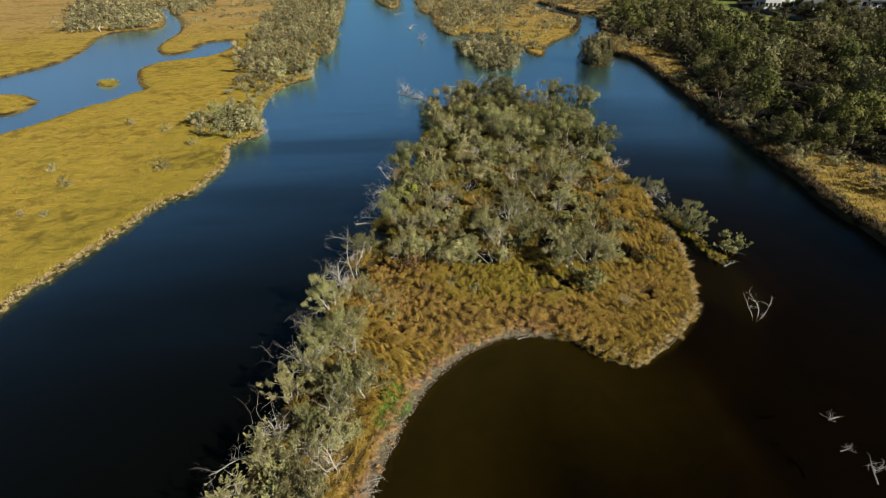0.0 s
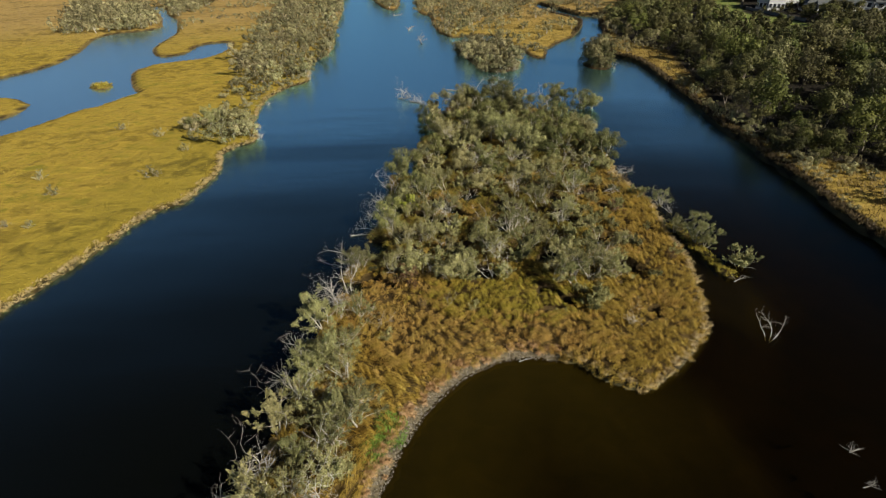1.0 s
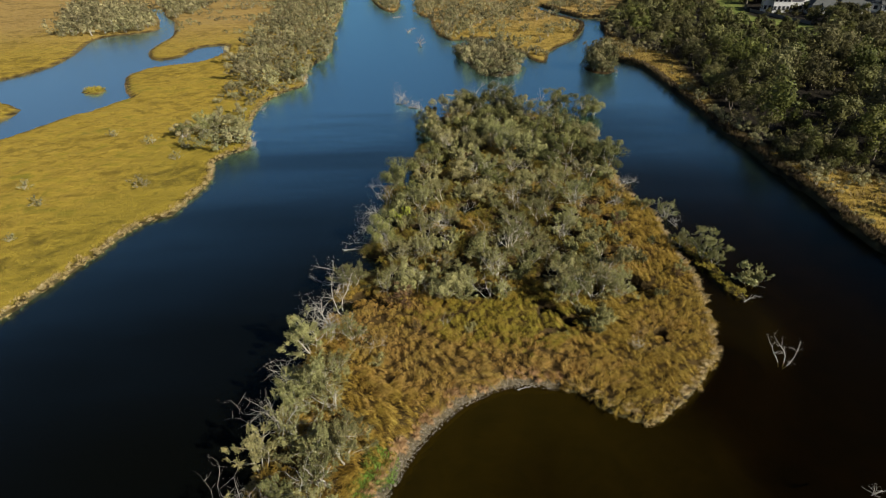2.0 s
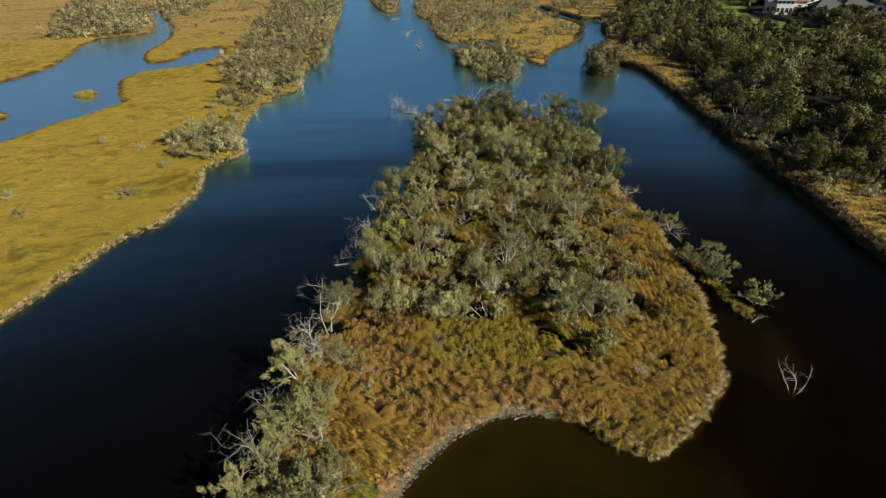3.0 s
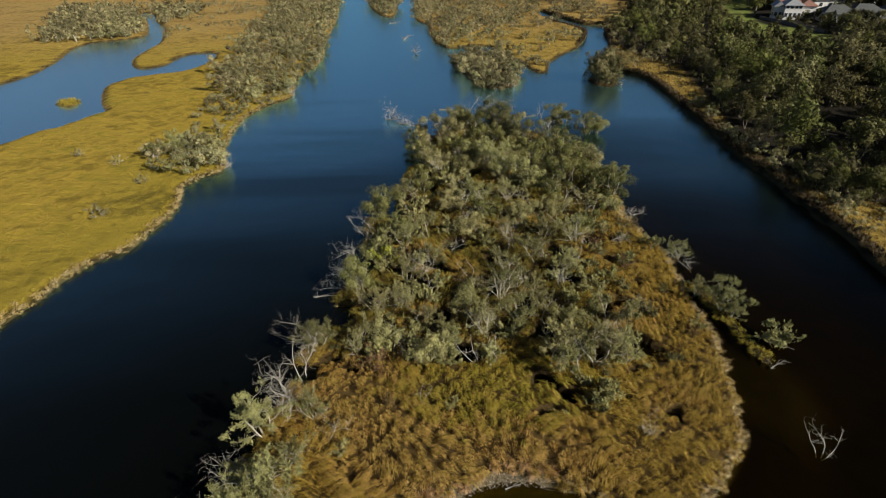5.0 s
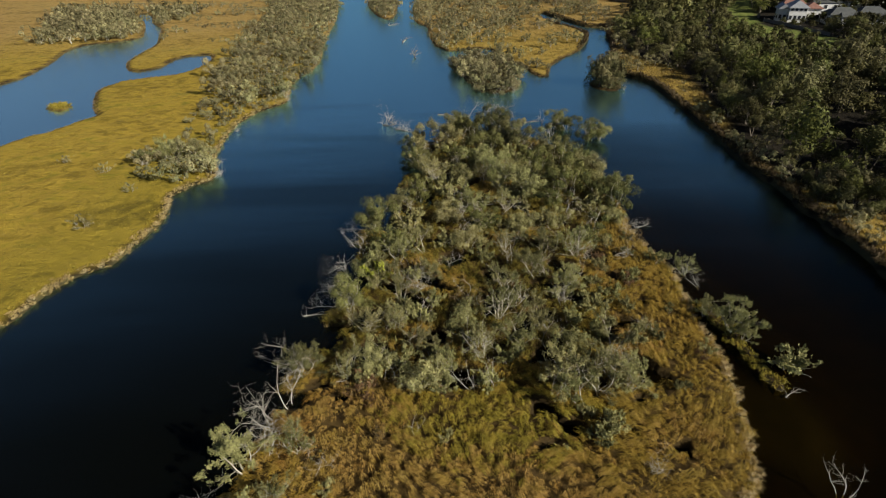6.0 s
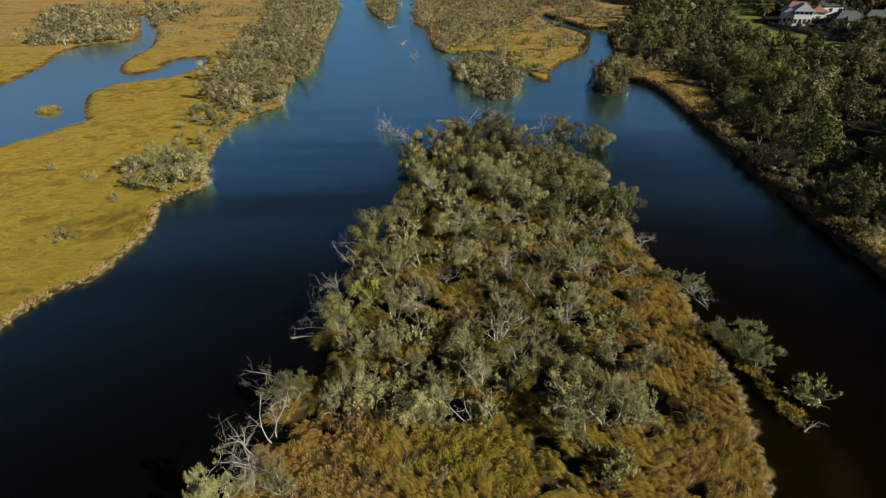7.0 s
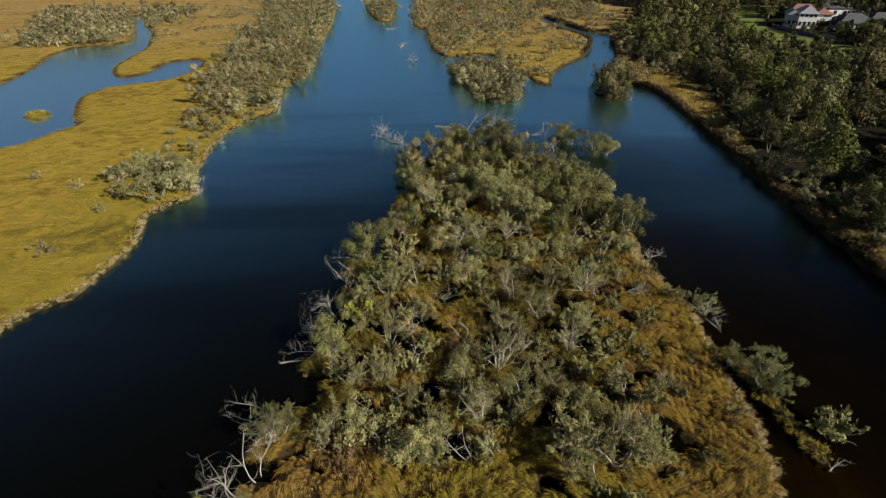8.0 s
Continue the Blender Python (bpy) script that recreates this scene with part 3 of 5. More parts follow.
def grow(rng, height, spread, stems, boughs, twigs, thick, bend=0.28, sides=5, thin=True):
    """Crooked stems, boughs and twigs. Gives the wood's faces and the twig ends."""
    verts, faces, tips = [], [], []
    for s in range(stems):
        a = 2 * math.pi * (s + rng.random() * 0.7) / stems
        lean = (0.25 + 0.5 * rng.random()) * spread / height * (1.0 if stems > 1 else 0.25)
        way = (math.cos(a) * lean, math.sin(a) * lean, 1)
        stem = wander(rng, (0.1 * math.cos(a) * stems ** 0.5, 0.1 * math.sin(a) * stems ** 0.5, -0.15), way, height * rng.uniform(0.62, 0.85), 6, bend * 0.6, 0.05)
        r = thick * rng.uniform(0.7, 1.0)
        tube(verts, faces, stem, [r * (1.15 - 0.15 * i) if i < 6 else r * 0.2 for i in range(7)], sides + 1)
        tips.append(stem[-1])
        for _ in range(boughs):
            i = rng.choice((1, 2, 3, 3, 4, 4, 5, 5))
            b = rng.random() * 2 * math.pi
            up = rng.uniform(0.15, 1.2)
            bough = wander(rng, stem[i], (math.cos(b), math.sin(b), up), spread * rng.uniform(0.35, 0.7), 4, bend, 0.06)
            rb = r * (0.62 - 0.06 * i)
            tube(verts, faces, bough, [rb, rb * 0.8, rb * 0.6, rb * 0.45, rb * 0.22], sides)
            tips.append(bough[-1])
            if twigs < 2:
                tips.append(bough[2])
            for _ in range(twigs):
                j = rng.choice((1, 2, 3, 4))
                c = rng.random() * 2 * math.pi
                twig = wander(rng, bough[j], (math.cos(c), math.sin(c), rng.uniform(-0.1, 0.9)), spread * rng.uniform(0.14, 0.34), 3, bend * 1.2, 0.05)
                rt = rb * 0.34
                if thin:
                    tube(verts, faces, twig, [rt, rt * 0.8, rt * 0.55, rt * 0.25], 3)
                tips.append(twig[-1])
    return verts, faces, tips


def spread_out(rng, tips, count):
    """Some of the twig ends, as far from one another as they can be."""
    chosen = [int(rng.integers(len(tips)))]
    far = np.linalg.norm(tips - tips[chosen[0]], axis=1)
    while len(chosen) < min(count, len(tips)):
        k = int(np.argmax(far))
        chosen.append(k)
        far = np.minimum(far, np.linalg.norm(tips - tips[k], axis=1))
    return tips[chosen]


def leaf_triangles(rng, p, axis, side, size, wide):
    count = len(p)
    axis = axis / np.maximum(np.linalg.norm(axis, axis=1, keepdims=True), 1e-6)
    side = np.cross(axis, side)
    side /= np.maximum(np.linalg.norm(side, axis=1, keepdims=True), 1e-6)
    ln = size * (0.6 + 0.8 * rng.random((count, 1)))
    wd = ln * (wide + 0.10 * rng.random((count, 1)))
    return np.stack([p - axis * ln * 0.5 - side * wd, p - axis * ln * 0.5 + side * wd, p + axis * ln * 0.5], 1).reshape(-1, 3)


def domes(rng, tips, count, size, number, radius, low=0.25, stray=0.04, wide=0.27):
    """A crown of lumpy leafy heads, one on each limb, thin towards their undersides."""
    tips = np.array([tuple(t) for t in tips])
    tips = tips[tips[:, 2] > low]
    heads = spread_out(rng, tips, number)
    rad = radius * rng.uniform(0.5, 1.3, len(heads))
    share = rad ** 2 * rng.uniform(0.6, 1.3, len(heads))
    pick = rng.choice(len(heads), count, p=share / share.sum())
    off = rng.normal(0, 1, (count, 3)) + (0, 0, 0.35)
    off /= np.maximum(np.linalg.norm(off, axis=1, keepdims=True), 1e-6)
    turn = rng.uniform(0, 6.28, (len(heads), 3))[pick]
    lump = 1 + 0.26 * np.sin(4.0 * off[:, 0] + turn[:, 0]) * np.sin(4.5 * off[:, 1] + turn[:, 1]) + 0.22 * np.sin(9.0 * off[:, 0] + 7.0 * off[:, 2] + turn[:, 2]) * np.sin(8.0 * off[:, 1] + turn[:, 0])
    shape = rng.uniform(0.7, 1.25, (len(heads), 3)) * (1, 1, 0.85)
    p = heads[pick] + off * shape[pick] * (rad[pick] * lump * (1 - 0.4 * rng.random(count) ** 2.5))[:, None]
    loose = rng.random(count) < stray
    p[loose] = tips[rng.integers(0, len(tips), loose.sum())] + rng.normal(0, 0.35, (loose.sum(), 3)) * radius
    p[:, 2] = np.maximum(p[:, 2], 0.08)
    axis = rng.normal(0, 0.7, (count, 3)) + (0, 0, 0.25)
    axis -= 0.9 * off * np.sum(axis * off, 1, keepdims=True)
    v = leaf_triangles(rng, p, axis, off + rng.normal(0, 0.25, (count, 3)), size, wide)
    # Tone by head at random, plus painted crease shade: leaves darken between lumps.
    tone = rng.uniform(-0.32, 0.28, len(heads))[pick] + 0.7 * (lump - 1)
    return v, np.arange(count * 3).reshape(-1, 3), np.repeat(tone, 3)


def sprays(rng, tips, count, size, clump, low=0.25, each=15):
    """Feathery sprays: narrow leaves along thin shoots that fan out and up from the twig ends."""
    tips = np.array([tuple(t) for t in tips])
    tips = tips[tips[:, 2] > low]
    n = max(count // each, 1)
    weight = rng.random(len(tips)) ** 1.6 + 0.06
    pick = rng.choice(len(tips), n, p=weight / weight.sum())
    centre = tips.mean(0) * (1, 1, 0.55)
    out = tips[pick] - centre
    out /= np.maximum(np.linalg.norm(out, axis=1, keepdims=True), 1e-6)
    way = 0.75 * out + (0, 0, 0.5) + rng.normal(0, 0.42, (n, 3))
    way /= np.linalg.norm(way, axis=1, keepdims=True)
    ln = clump * rng.uniform(0.8, 2.1, (n, 1))
    start = tips[pick] - 0.5 * way * ln + rng.normal(0, 0.30, (n, 3)) * clump
    t = rng.random((n, each, 1)) ** 0.8
    p = start[:, None] + way[:, None] * ln[:, None] * t + rng.normal(0, 0.15, (n, each, 3)) * clump * (1.3 - 0.8 * t)
    p, way = p.reshape(-1, 3), np.repeat(way, each, 0)
    p[:, 2] = np.maximum(p[:, 2], 0.08)
    count = len(p)
    v = leaf_triangles(rng, p, way + rng.normal(0, 0.5, (count, 3)), np.repeat(out, each, 0) + rng.normal(0, 0.6, (count, 3)), size, 0.17)
    tone = np.repeat(rng.uniform(-0.42, 0.38, n), each)
    return v, np.arange(count * 3).reshape(-1, 3), np.repeat(tone, 3)


def foliage(rng, tips, count, size, clump, heads):
    """Open crowns are all sprays; close ones are leafy heads with sprays breaking their outline."""
    if not heads:
        return sprays(rng, tips, count, size, clump)
    a, b = domes(rng, tips, int(count * 0.82), size, heads, clump), sprays(rng, tips, int(count * 0.18), size, clump * 0.5)
    return np.concatenate([a[0], b[0]]), np.concatenate([a[1], b[1] + len(a[0])]), np.concatenate([a[2], b[2]])


def part(name, me, parent, label=""):
    ob = new(name, me)
    ob.parent = parent
    if label:
        ob["label"] = label
    return ob


def plant(name, seed, height, spread, stems, boughs, twigs, thick, leaves, size, clump, leaf_mat, bark_mat, label, category, group, thin=True, sides=5, bend=0.28, heads=0):
    """One tree or shrub at the origin: an empty with its trunk and its crown."""
    rng, nrng = random.Random(seed), np.random.default_rng(seed)
    verts, faces, tips = grow(rng, height, spread, stems, boughs, twigs, thick, bend, sides, thin)
    root = tagged(new(name), label, category, group)
    part("trunk", mesh_from("trunk", [tuple(v) for v in verts], faces, bark_mat), root)
    if leaves:
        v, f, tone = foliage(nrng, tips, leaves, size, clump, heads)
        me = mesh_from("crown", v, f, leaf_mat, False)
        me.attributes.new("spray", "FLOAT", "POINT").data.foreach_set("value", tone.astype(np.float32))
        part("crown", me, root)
    return root


def brush(name, label, category, places, seed, height, spread, leaves, size, clump, leaf_mat, bark_mat, models=4, stems=3, heads=0):
    """Far plants that cannot be counted: one mesh. places: rows of x, y, scale."""
    rng = np.random.default_rng(seed)
    kinds = []
    for k in range(models):
        r = random.Random(seed + k)
        _, _, tips = grow(r, height * r.uniform(0.8, 1.1), spread, stems, 3, 2, 0.08, 0.28, 4, False)
        wv, wf = [], []
        for k in range(2):
            tube(wv, wf, [(0.1 * k, 0, -0.1), (0.3 * k - 0.1, 0.1, height * 0.3), (0.5 * k - 0.2, 0.2 - 0.3 * k, height * 0.6)], [0.1, 0.08, 0.04], 4)
        wf = np.array(wf)
        wf = np.concatenate([wf[:, :3], wf[:, (0, 2, 3)]])
        wf = wf[(wf[:, 0] != wf[:, 1]) & (wf[:, 1] != wf[:, 2]) & (wf[:, 0] != wf[:, 2])]
        lv, lf, ls = foliage(rng, tips, leaves, size, clump, heads)
        kinds.append((np.array([tuple(v) for v in wv]), wf, lv, lf, ls))
    vs, fs, tone, spray, mats, base = [], [], [], [], [], 0
    d = land_distance(np.array([p[0] for p in places]), np.array([p[1] for p in places]))
    zs = ground_height(np.array([p[0] for p in places]), np.array([p[1] for p in places]), d)
    for (x, y, sc), z in zip(places, zs):
        wv, wf, lv, lf, ls = kinds[rng.integers(models)]
        a, t = rng.uniform(0, 6.283), rng.random()
        c, sn = math.cos(a), math.sin(a)
        for v, f, m, shade in ((wv, wf, 1, np.zeros(len(wv))), (lv, lf, 0, ls)):
            vs.append(np.stack([(v[:, 0] * c - v[:, 1] * sn) * sc + x, (v[:, 0] * sn + v[:, 1] * c) * sc + y, v[:, 2] * sc + max(z, -0.3)], 1))
            fs.append(f + base)
            base += len(v)
            tone.append(np.full(len(v), t))
            spray.append(shade)
            mats.append(np.full(len(f), m))
    me = mesh_from(name, np.concatenate(vs), np.concatenate(fs), leaf_mat, False)
    me.materials.append(bark_mat)
    me.polygons.foreach_set("material_index", np.concatenate(mats).astype(np.int32))
    me.attributes.new("tone", "FLOAT", "POINT").data.foreach_set("value", np.concatenate(tone).astype(np.float32))
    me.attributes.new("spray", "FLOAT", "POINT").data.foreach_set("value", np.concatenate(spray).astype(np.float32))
    return tagged(new(name, me), label, category, kind="stuff")


class Stock:
    """Models of a kind of plant: the first planting of each is the model itself, the others are copies."""

    def __init__(self, models):
        self.models, self.used = models, [False] * len(models)

    def put(self, k, x, y, size=1.0, turn=0.0, z=None, tilt=0.0):
        k %= len(self.models)
        m = pose(x, y, ground_at(x, y) - 0.02 if z is None else z, tilt, 0, turn) @ Matrix.Scale(size, 4)
        ob = self.models[k]
        if self.used[k]:
            ob = copy_thing(ob, pose(0, 0, 0))
        self.used[k] = True
        ob.matrix_basis = m
        return ob


def scatter(rng, box, gap, accept, tries=20000, most=10000):
    """Loose places in a box, no two nearer than gap."""
    x0, y0, x1, y1 = box
    cells, out = {}, []
    xs, ys = rng.uniform(x0, x1, tries), rng.uniform(y0, y1, tries)
    ok = accept(xs, ys)
    for x, y in zip(xs[ok], ys[ok]):
        i, j = int(x // gap), int(y // gap)
        if all((x - u) ** 2 + (y - v) ** 2 > gap * gap for a in (i - 1, i, i + 1) for b in (j - 1, j, j + 1) for u, v in cells.get((a, b), ())):
            cells.setdefault((i, j), []).append((x, y))
            out.append((float(x), float(y)))
            if len(out) >= most:
                break
    return out


# ---------------------------------------------------------------- grass
def blades(rng, x, y, z, count, tall, wide, splay, lean, bend=0.6, segments=2, foot=0.25):
    """Tufts of bent, tapering blades. lean: a field of leaning directions, per tuft."""
    n = len(x)
    rep = np.repeat(np.arange(n), count)
    k = len(rep)
    a = rng.uniform(0, 2 * np.pi, k)
    spread_r = rng.random(k) ** 0.5 * foot
    base = np.stack([x[rep] + spread_r * np.cos(a), y[rep] + spread_r * np.sin(a), z[rep] - 0.03], 1)
    h = tall[rep] * rng.uniform(0.5, 1.15, k)
    splay = splay * rng.uniform(0.2, 1.25, k)
    out = np.stack([np.cos(a) * splay + lean[rep, 0], np.sin(a) * splay + lean[rep, 1], np.zeros(k)], 1)
    side = np.stack([-np.sin(a + 0.6), np.cos(a + 0.6), np.zeros(k)], 1) * (wide * rng.uniform(0.6, 1.3, k))[:, None]
    up = np.array((0, 0, 1.0))
    tip = base + out * h[:, None] + up * (h * np.clip(1 - 0.35 * bend + rng.normal(0, 0.1, k), 0.02, 2))[:, None]
    if segments == 1:
        v = np.stack([base - side, base + side, tip], 1).reshape(-1, 3)
        return v, np.arange(3 * k).reshape(-1, 3)
    mid = base + out * (h * 0.42)[:, None] + up * (h * 0.46)[:, None]
    v = np.stack([base, mid + side, tip, mid - side], 1).reshape(-1, 3)
    return v, np.arange(4 * k).reshape(-1, 4)


def lean_field(x, y, amount):
    """The grass lies combed by the wind towards the south, in swirls."""
    east = step01(x, 5, 15)
    a = -1.9 - 0.95 * east + (0.9 - 0.4 * east) * np.sin(x * 0.23 + 1.7 * np.sin(y * 0.17)) + 0.4 * np.cos(y * 0.33 + 1.2 * np.sin(x * 0.21))
    k = amount * (0.75 + 0.35 * np.sin(x * 1.1 + 1.4 * np.sin(y * 0.9)) * np.cos(y * 1.3))
    return np.stack([np.cos(a) * k, np.sin(a) * k], 1)


def tussocks(x, y, cell):
    """The way from the middle of the nearest tussock, as a share of its radius, and that tussock's own number."""
    def shake(i, j, k):
        h = np.sin(i * 127.1 + j * 311.7 + k * 74.7) * 43758.5453
        return h - np.floor(h)
    best, bx, by, own = np.full(x.shape, 1e9), np.zeros(x.shape), np.zeros(x.shape), np.zeros(x.shape)
    ci, cj = np.floor(x / cell), np.floor(y / cell)
    for di in (-1, 0, 1):
        for dj in (-1, 0, 1):
            i, j = ci + di, cj + dj
            dx, dy = x - (i + shake(i, j, 1)) * cell, y - (j + shake(i, j, 2)) * cell
            d = dx * dx + dy * dy
            near = d < best
            best, bx, by, own = np.where(near, d, best), np.where(near, dx, bx), np.where(near, dy, by), np.where(near, shake(i, j, 3), own)
    return bx / (0.6 * cell), by / (0.6 * cell), own


def sedge_bed(name, mat, label, seed, box, tries, gap, accept, count, tall, wide, splay, lean, bend=0.6, segments=2, foot=0.3, cell=0.0):
    rng = np.random.default_rng(seed)
    pts = np.array(scatter(rng, box, gap, accept, tries, 60000))
    x, y = pts[:, 0], pts[:, 1]
    z = ground_height(x, y, land_distance(x, y))
    hump = 0.78 + 0.45 * np.sin(x * 2.7 + 1.9 * np.sin(y * 1.3)) * np.sin(y * 3.1 + 1.5 * np.sin(x * 1.1)) + 0.15 * np.sin(x * 1.3 + y * 0.9)
    way, own = lean_field(x, y, lean), np.full(len(x), 0.5)
    if cell:
        tx, ty, own = tussocks(x, y, cell)
        turn = 0.95 * (own - 0.5)
        way = np.stack([way[:, 0] * np.cos(turn) - way[:, 1] * np.sin(turn), way[:, 0] * np.sin(turn) + way[:, 1] * np.cos(turn)], 1) * (0.8 + 0.45 * own)[:, None] + 0.15 * np.stack([tx, ty], 1)
        hump = (0.75 + 0.25 * hump) * (0.75 + 0.5 * own) * np.clip(1.25 - 0.5 * np.hypot(tx, ty), 0.4, 1.2)
    v, f = blades(rng, x, y, z, count, tall * hump * rng.uniform(0.8, 1.15, len(x)), wide, splay, way, bend, segments, foot)
    me = mesh_from(name, v, f, mat, False)
    me.attributes.new("tuft", "FLOAT", "POINT").data.foreach_set("value", np.repeat(0.13 * (own - 0.5), len(v) // len(x)).astype(np.float32))
    return tagged(new(name, me), label, "grass", kind="stuff")


def on_island(x, y):
    d = inside_distance(ISLAND_LOOP, x, y)
    pit = np.sin(x * 1.9 + 2.1 * np.sin(y * 0.83)) * np.sin(y * 2.3 + 1.7 * np.sin(x * 0.71)) > 0.86
    return (d > 0.05) & (shade_hollow(x, y) < 0.5) & ~pit & ~((cove_mask(x, y) > 0.4) & (d < 0.6))


zone_rng = np.random.default_rng(3)


def zone(x, y):
    """Which sedge grows where: 0 gold, 1 rust, 2 green, 3 olive darkened for tree shade; the borders are loose."""
    x, y = x + zone_rng.normal(0, 0.9, x.shape), y + zone_rng.normal(0, 0.9, x.shape)
    rust = np.maximum(step01(7.5 - np.hypot((x - 4.5) * 0.66, (y - 38.2) * 1.7), 0, 2), step01(6 - np.hypot(x + 4, (y - 44)), 0, 2))
    green = np.maximum(step01(6.0 - np.hypot((x - 6.5) * 0.62, (y - 44.4) * 1.45), 0, 2), 0)
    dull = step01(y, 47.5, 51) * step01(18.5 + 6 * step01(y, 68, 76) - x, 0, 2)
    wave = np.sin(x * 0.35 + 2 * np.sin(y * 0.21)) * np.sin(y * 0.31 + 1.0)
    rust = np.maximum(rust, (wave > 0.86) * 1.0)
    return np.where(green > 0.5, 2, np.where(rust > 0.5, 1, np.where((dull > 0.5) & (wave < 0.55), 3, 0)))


ISLE = (-18, -18, 27, 112)
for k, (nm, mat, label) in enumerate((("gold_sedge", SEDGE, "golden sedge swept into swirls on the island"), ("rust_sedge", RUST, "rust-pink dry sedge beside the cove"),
                                      ("green_sedge", GREEN, "olive green sedge on the island's open ground"), ("shaded_sedge", SHADED_SEDGE, "olive sedge among the island's trees, darkened for their shade"))):
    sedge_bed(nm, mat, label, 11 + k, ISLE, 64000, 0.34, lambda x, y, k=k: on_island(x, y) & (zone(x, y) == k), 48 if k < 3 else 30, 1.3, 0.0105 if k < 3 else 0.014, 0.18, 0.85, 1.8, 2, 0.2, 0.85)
sedge_bed("spit_sedge", GREEN, "olive reed tufts on the narrow mud spit", 12, (25, 46, 31, 65), 3000, 0.33, lambda x, y: inside_distance(SPIT_LOOP, x, y) > 0.1, 12, 0.5, 0.02, 0.4, 0.3)
sedge_bed("marsh_rush", MARSH, "olive gold rushes covering the flat marsh", 13, (-80, 28, -29, 130), 60000, 0.42,
          lambda x, y: (land_distance(x, y) > 0.2) & (x < -29), 9, 0.30, 0.026, 0.35, 0.9, 1.4, 1, 0.5)
sedge_bed("marsh_rush", MARSH, "olive gold rushes covering the farther marsh", 14, (-135, 60, -33, 215), 26000, 0.8,
          lambda x, y: (land_distance(x, y) > 0.8) & ((x < -80) | (y > 130)), 9, 0.40, 0.05, 0.5, 0.8, 1.2, 1, 0.9)
sedge_bed("bank_sedge", BANK, "tawny brown grass strip along the wooded bank", 15, (45, 44, 66, 180), 14000, 0.45,
          lambda x, y: (land_distance(x, y) > 0.2) & (inside_distance(WOOD_LOOP, x, y) < 1.0) & (inside_distance(ISLAND_LOOP, x, y) < 0), 10, 0.7, 0.04, 0.5, 0.6, 0.6, 1)
sedge_bed("point_rush", BANK_GOLD, "olive gold rushes on the far point", 17, (5, 146, 60, 260), 12000, 0.9,
          lambda x, y: (land_distance(x, y) > 0.5) & (x > 0) & (inside_distance(WOOD_LOOP, x, y) < 0), 9, 0.5, 0.07, 0.5, 0.6, 0.8, 1, 0.8)
sedge_bed("green_herb", HERB, "bright green herbs at the top of the shingle", 16, (-7, 26, -2.5, 33), 1200, 0.3,
          lambda x, y: (np.hypot(x + 3.3, (y - 29.2) * 0.8) < 1.2) | (np.hypot(x + 4.6, (y - 26.6) * 0.6) < 0.8), 40, 0.62, 0.02, 0.5, 0.1)


def tufted(x, y):
    """Reeds stand in rounded tussocks, with gaps between them."""
    return np.sin(x * 3.1 + 1.3 * np.sin(y * 1.9)) * np.sin(y * 3.4 + 1.1 * np.sin(x * 1.6)) > -0.4


def fringe(name, loop, box, step, label, seed, accept, tall=0.8, count=12, wide=0.03, inset=0.15, mat=None, out=0.38):
    """Reeds that hang out over the water along a shore."""
    rng = np.random.default_rng(seed)
    xs, ys = [], []
    for (ax, ay), (bx, by) in zip(loop, np.roll(loop, -1, 0)):
        ln = math.hypot(bx - ax, by - ay)
        if ln > 60:
            continue
        for _ in range(int(ln / step + rng.random())):
            t, w = rng.random(), rng.normal(0, 0.3)
            xs.append(ax + t * (bx - ax) - (by - ay) / max(ln, 1e-6) * w)
            ys.append(ay + t * (by - ay) + (bx - ax) / max(ln, 1e-6) * w)
    x, y = np.array(xs), np.array(ys)
    d, e = land_distance(x, y), 0.3
    gx, gy = (land_distance(x + e, y) - d) / e, (land_distance(x, y + e) - d) / e
    x, y, d = x + gx * inset, y + gy * inset, d + inset
    ok = (x > box[0]) & (x < box[2]) & (y > box[1]) & (y < box[3]) & (d > -0.12 + min(inset, 0) * 2.2) & accept(x, y)
    x, y, d, gx, gy = x[ok], y[ok], d[ok], gx[ok], gy[ok]
    z = np.maximum(ground_height(x, y, d), -0.05)
    lump = 0.72 + 0.45 * np.sin(x * 2.1 + 1.3 * np.sin(y * 1.7)) * np.sin(y * 2.3)
    v, f = blades(rng, x, y, z, count, tall * lump * rng.uniform(0.65, 1.25, len(x)), wide, 0.5, np.stack([-gx, -gy], 1) * out, 2.0, 2, 0.14)
    return tagged(new(name, mesh_from(name, v, f, mat or FRINGE, False)), label, "reeds", kind="stuff")


fringe("island_reeds", ISLAND_LOOP, (-14, 12, 28, 112), 0.3, "pale reed tussocks overhanging the island's edge", 21, lambda x, y: (cove_mask(x, y) < 0.4) & (shade_hollow(x, y) < 0.5) & tufted(x, y), 0.65, 60, 0.016, 0.22, None, 0.22)
fringe("island_reeds", ISLAND_LOOP, (-14, 12, 28, 112), 0.4, "golden reeds along the island's edge", 31, lambda x, y: (cove_mask(x, y) < 0.4) & (shade_hollow(x, y) < 0.5), 0.75, 50, 0.016, 0.4, SEDGE, 0.25)
fringe("cove_tussocks", ISLAND_LOOP, (-7, 18, 14, 41), 0.4, "rust-pink tussocks at the top of the shingle", 28, lambda x, y: (cove_mask(x, y) > 0.3) & tufted(x, y), 1.0, 80, 0.017, 0.75, PINK, 0.4)
fringe("bank_reeds", RIVER_LOOP, (-60, 25, -25, 330), 0.16, "straw-pale reeds along the marsh bank", 22, lambda x, y: x < -20, 0.75, 14, 0.03, 0.3)
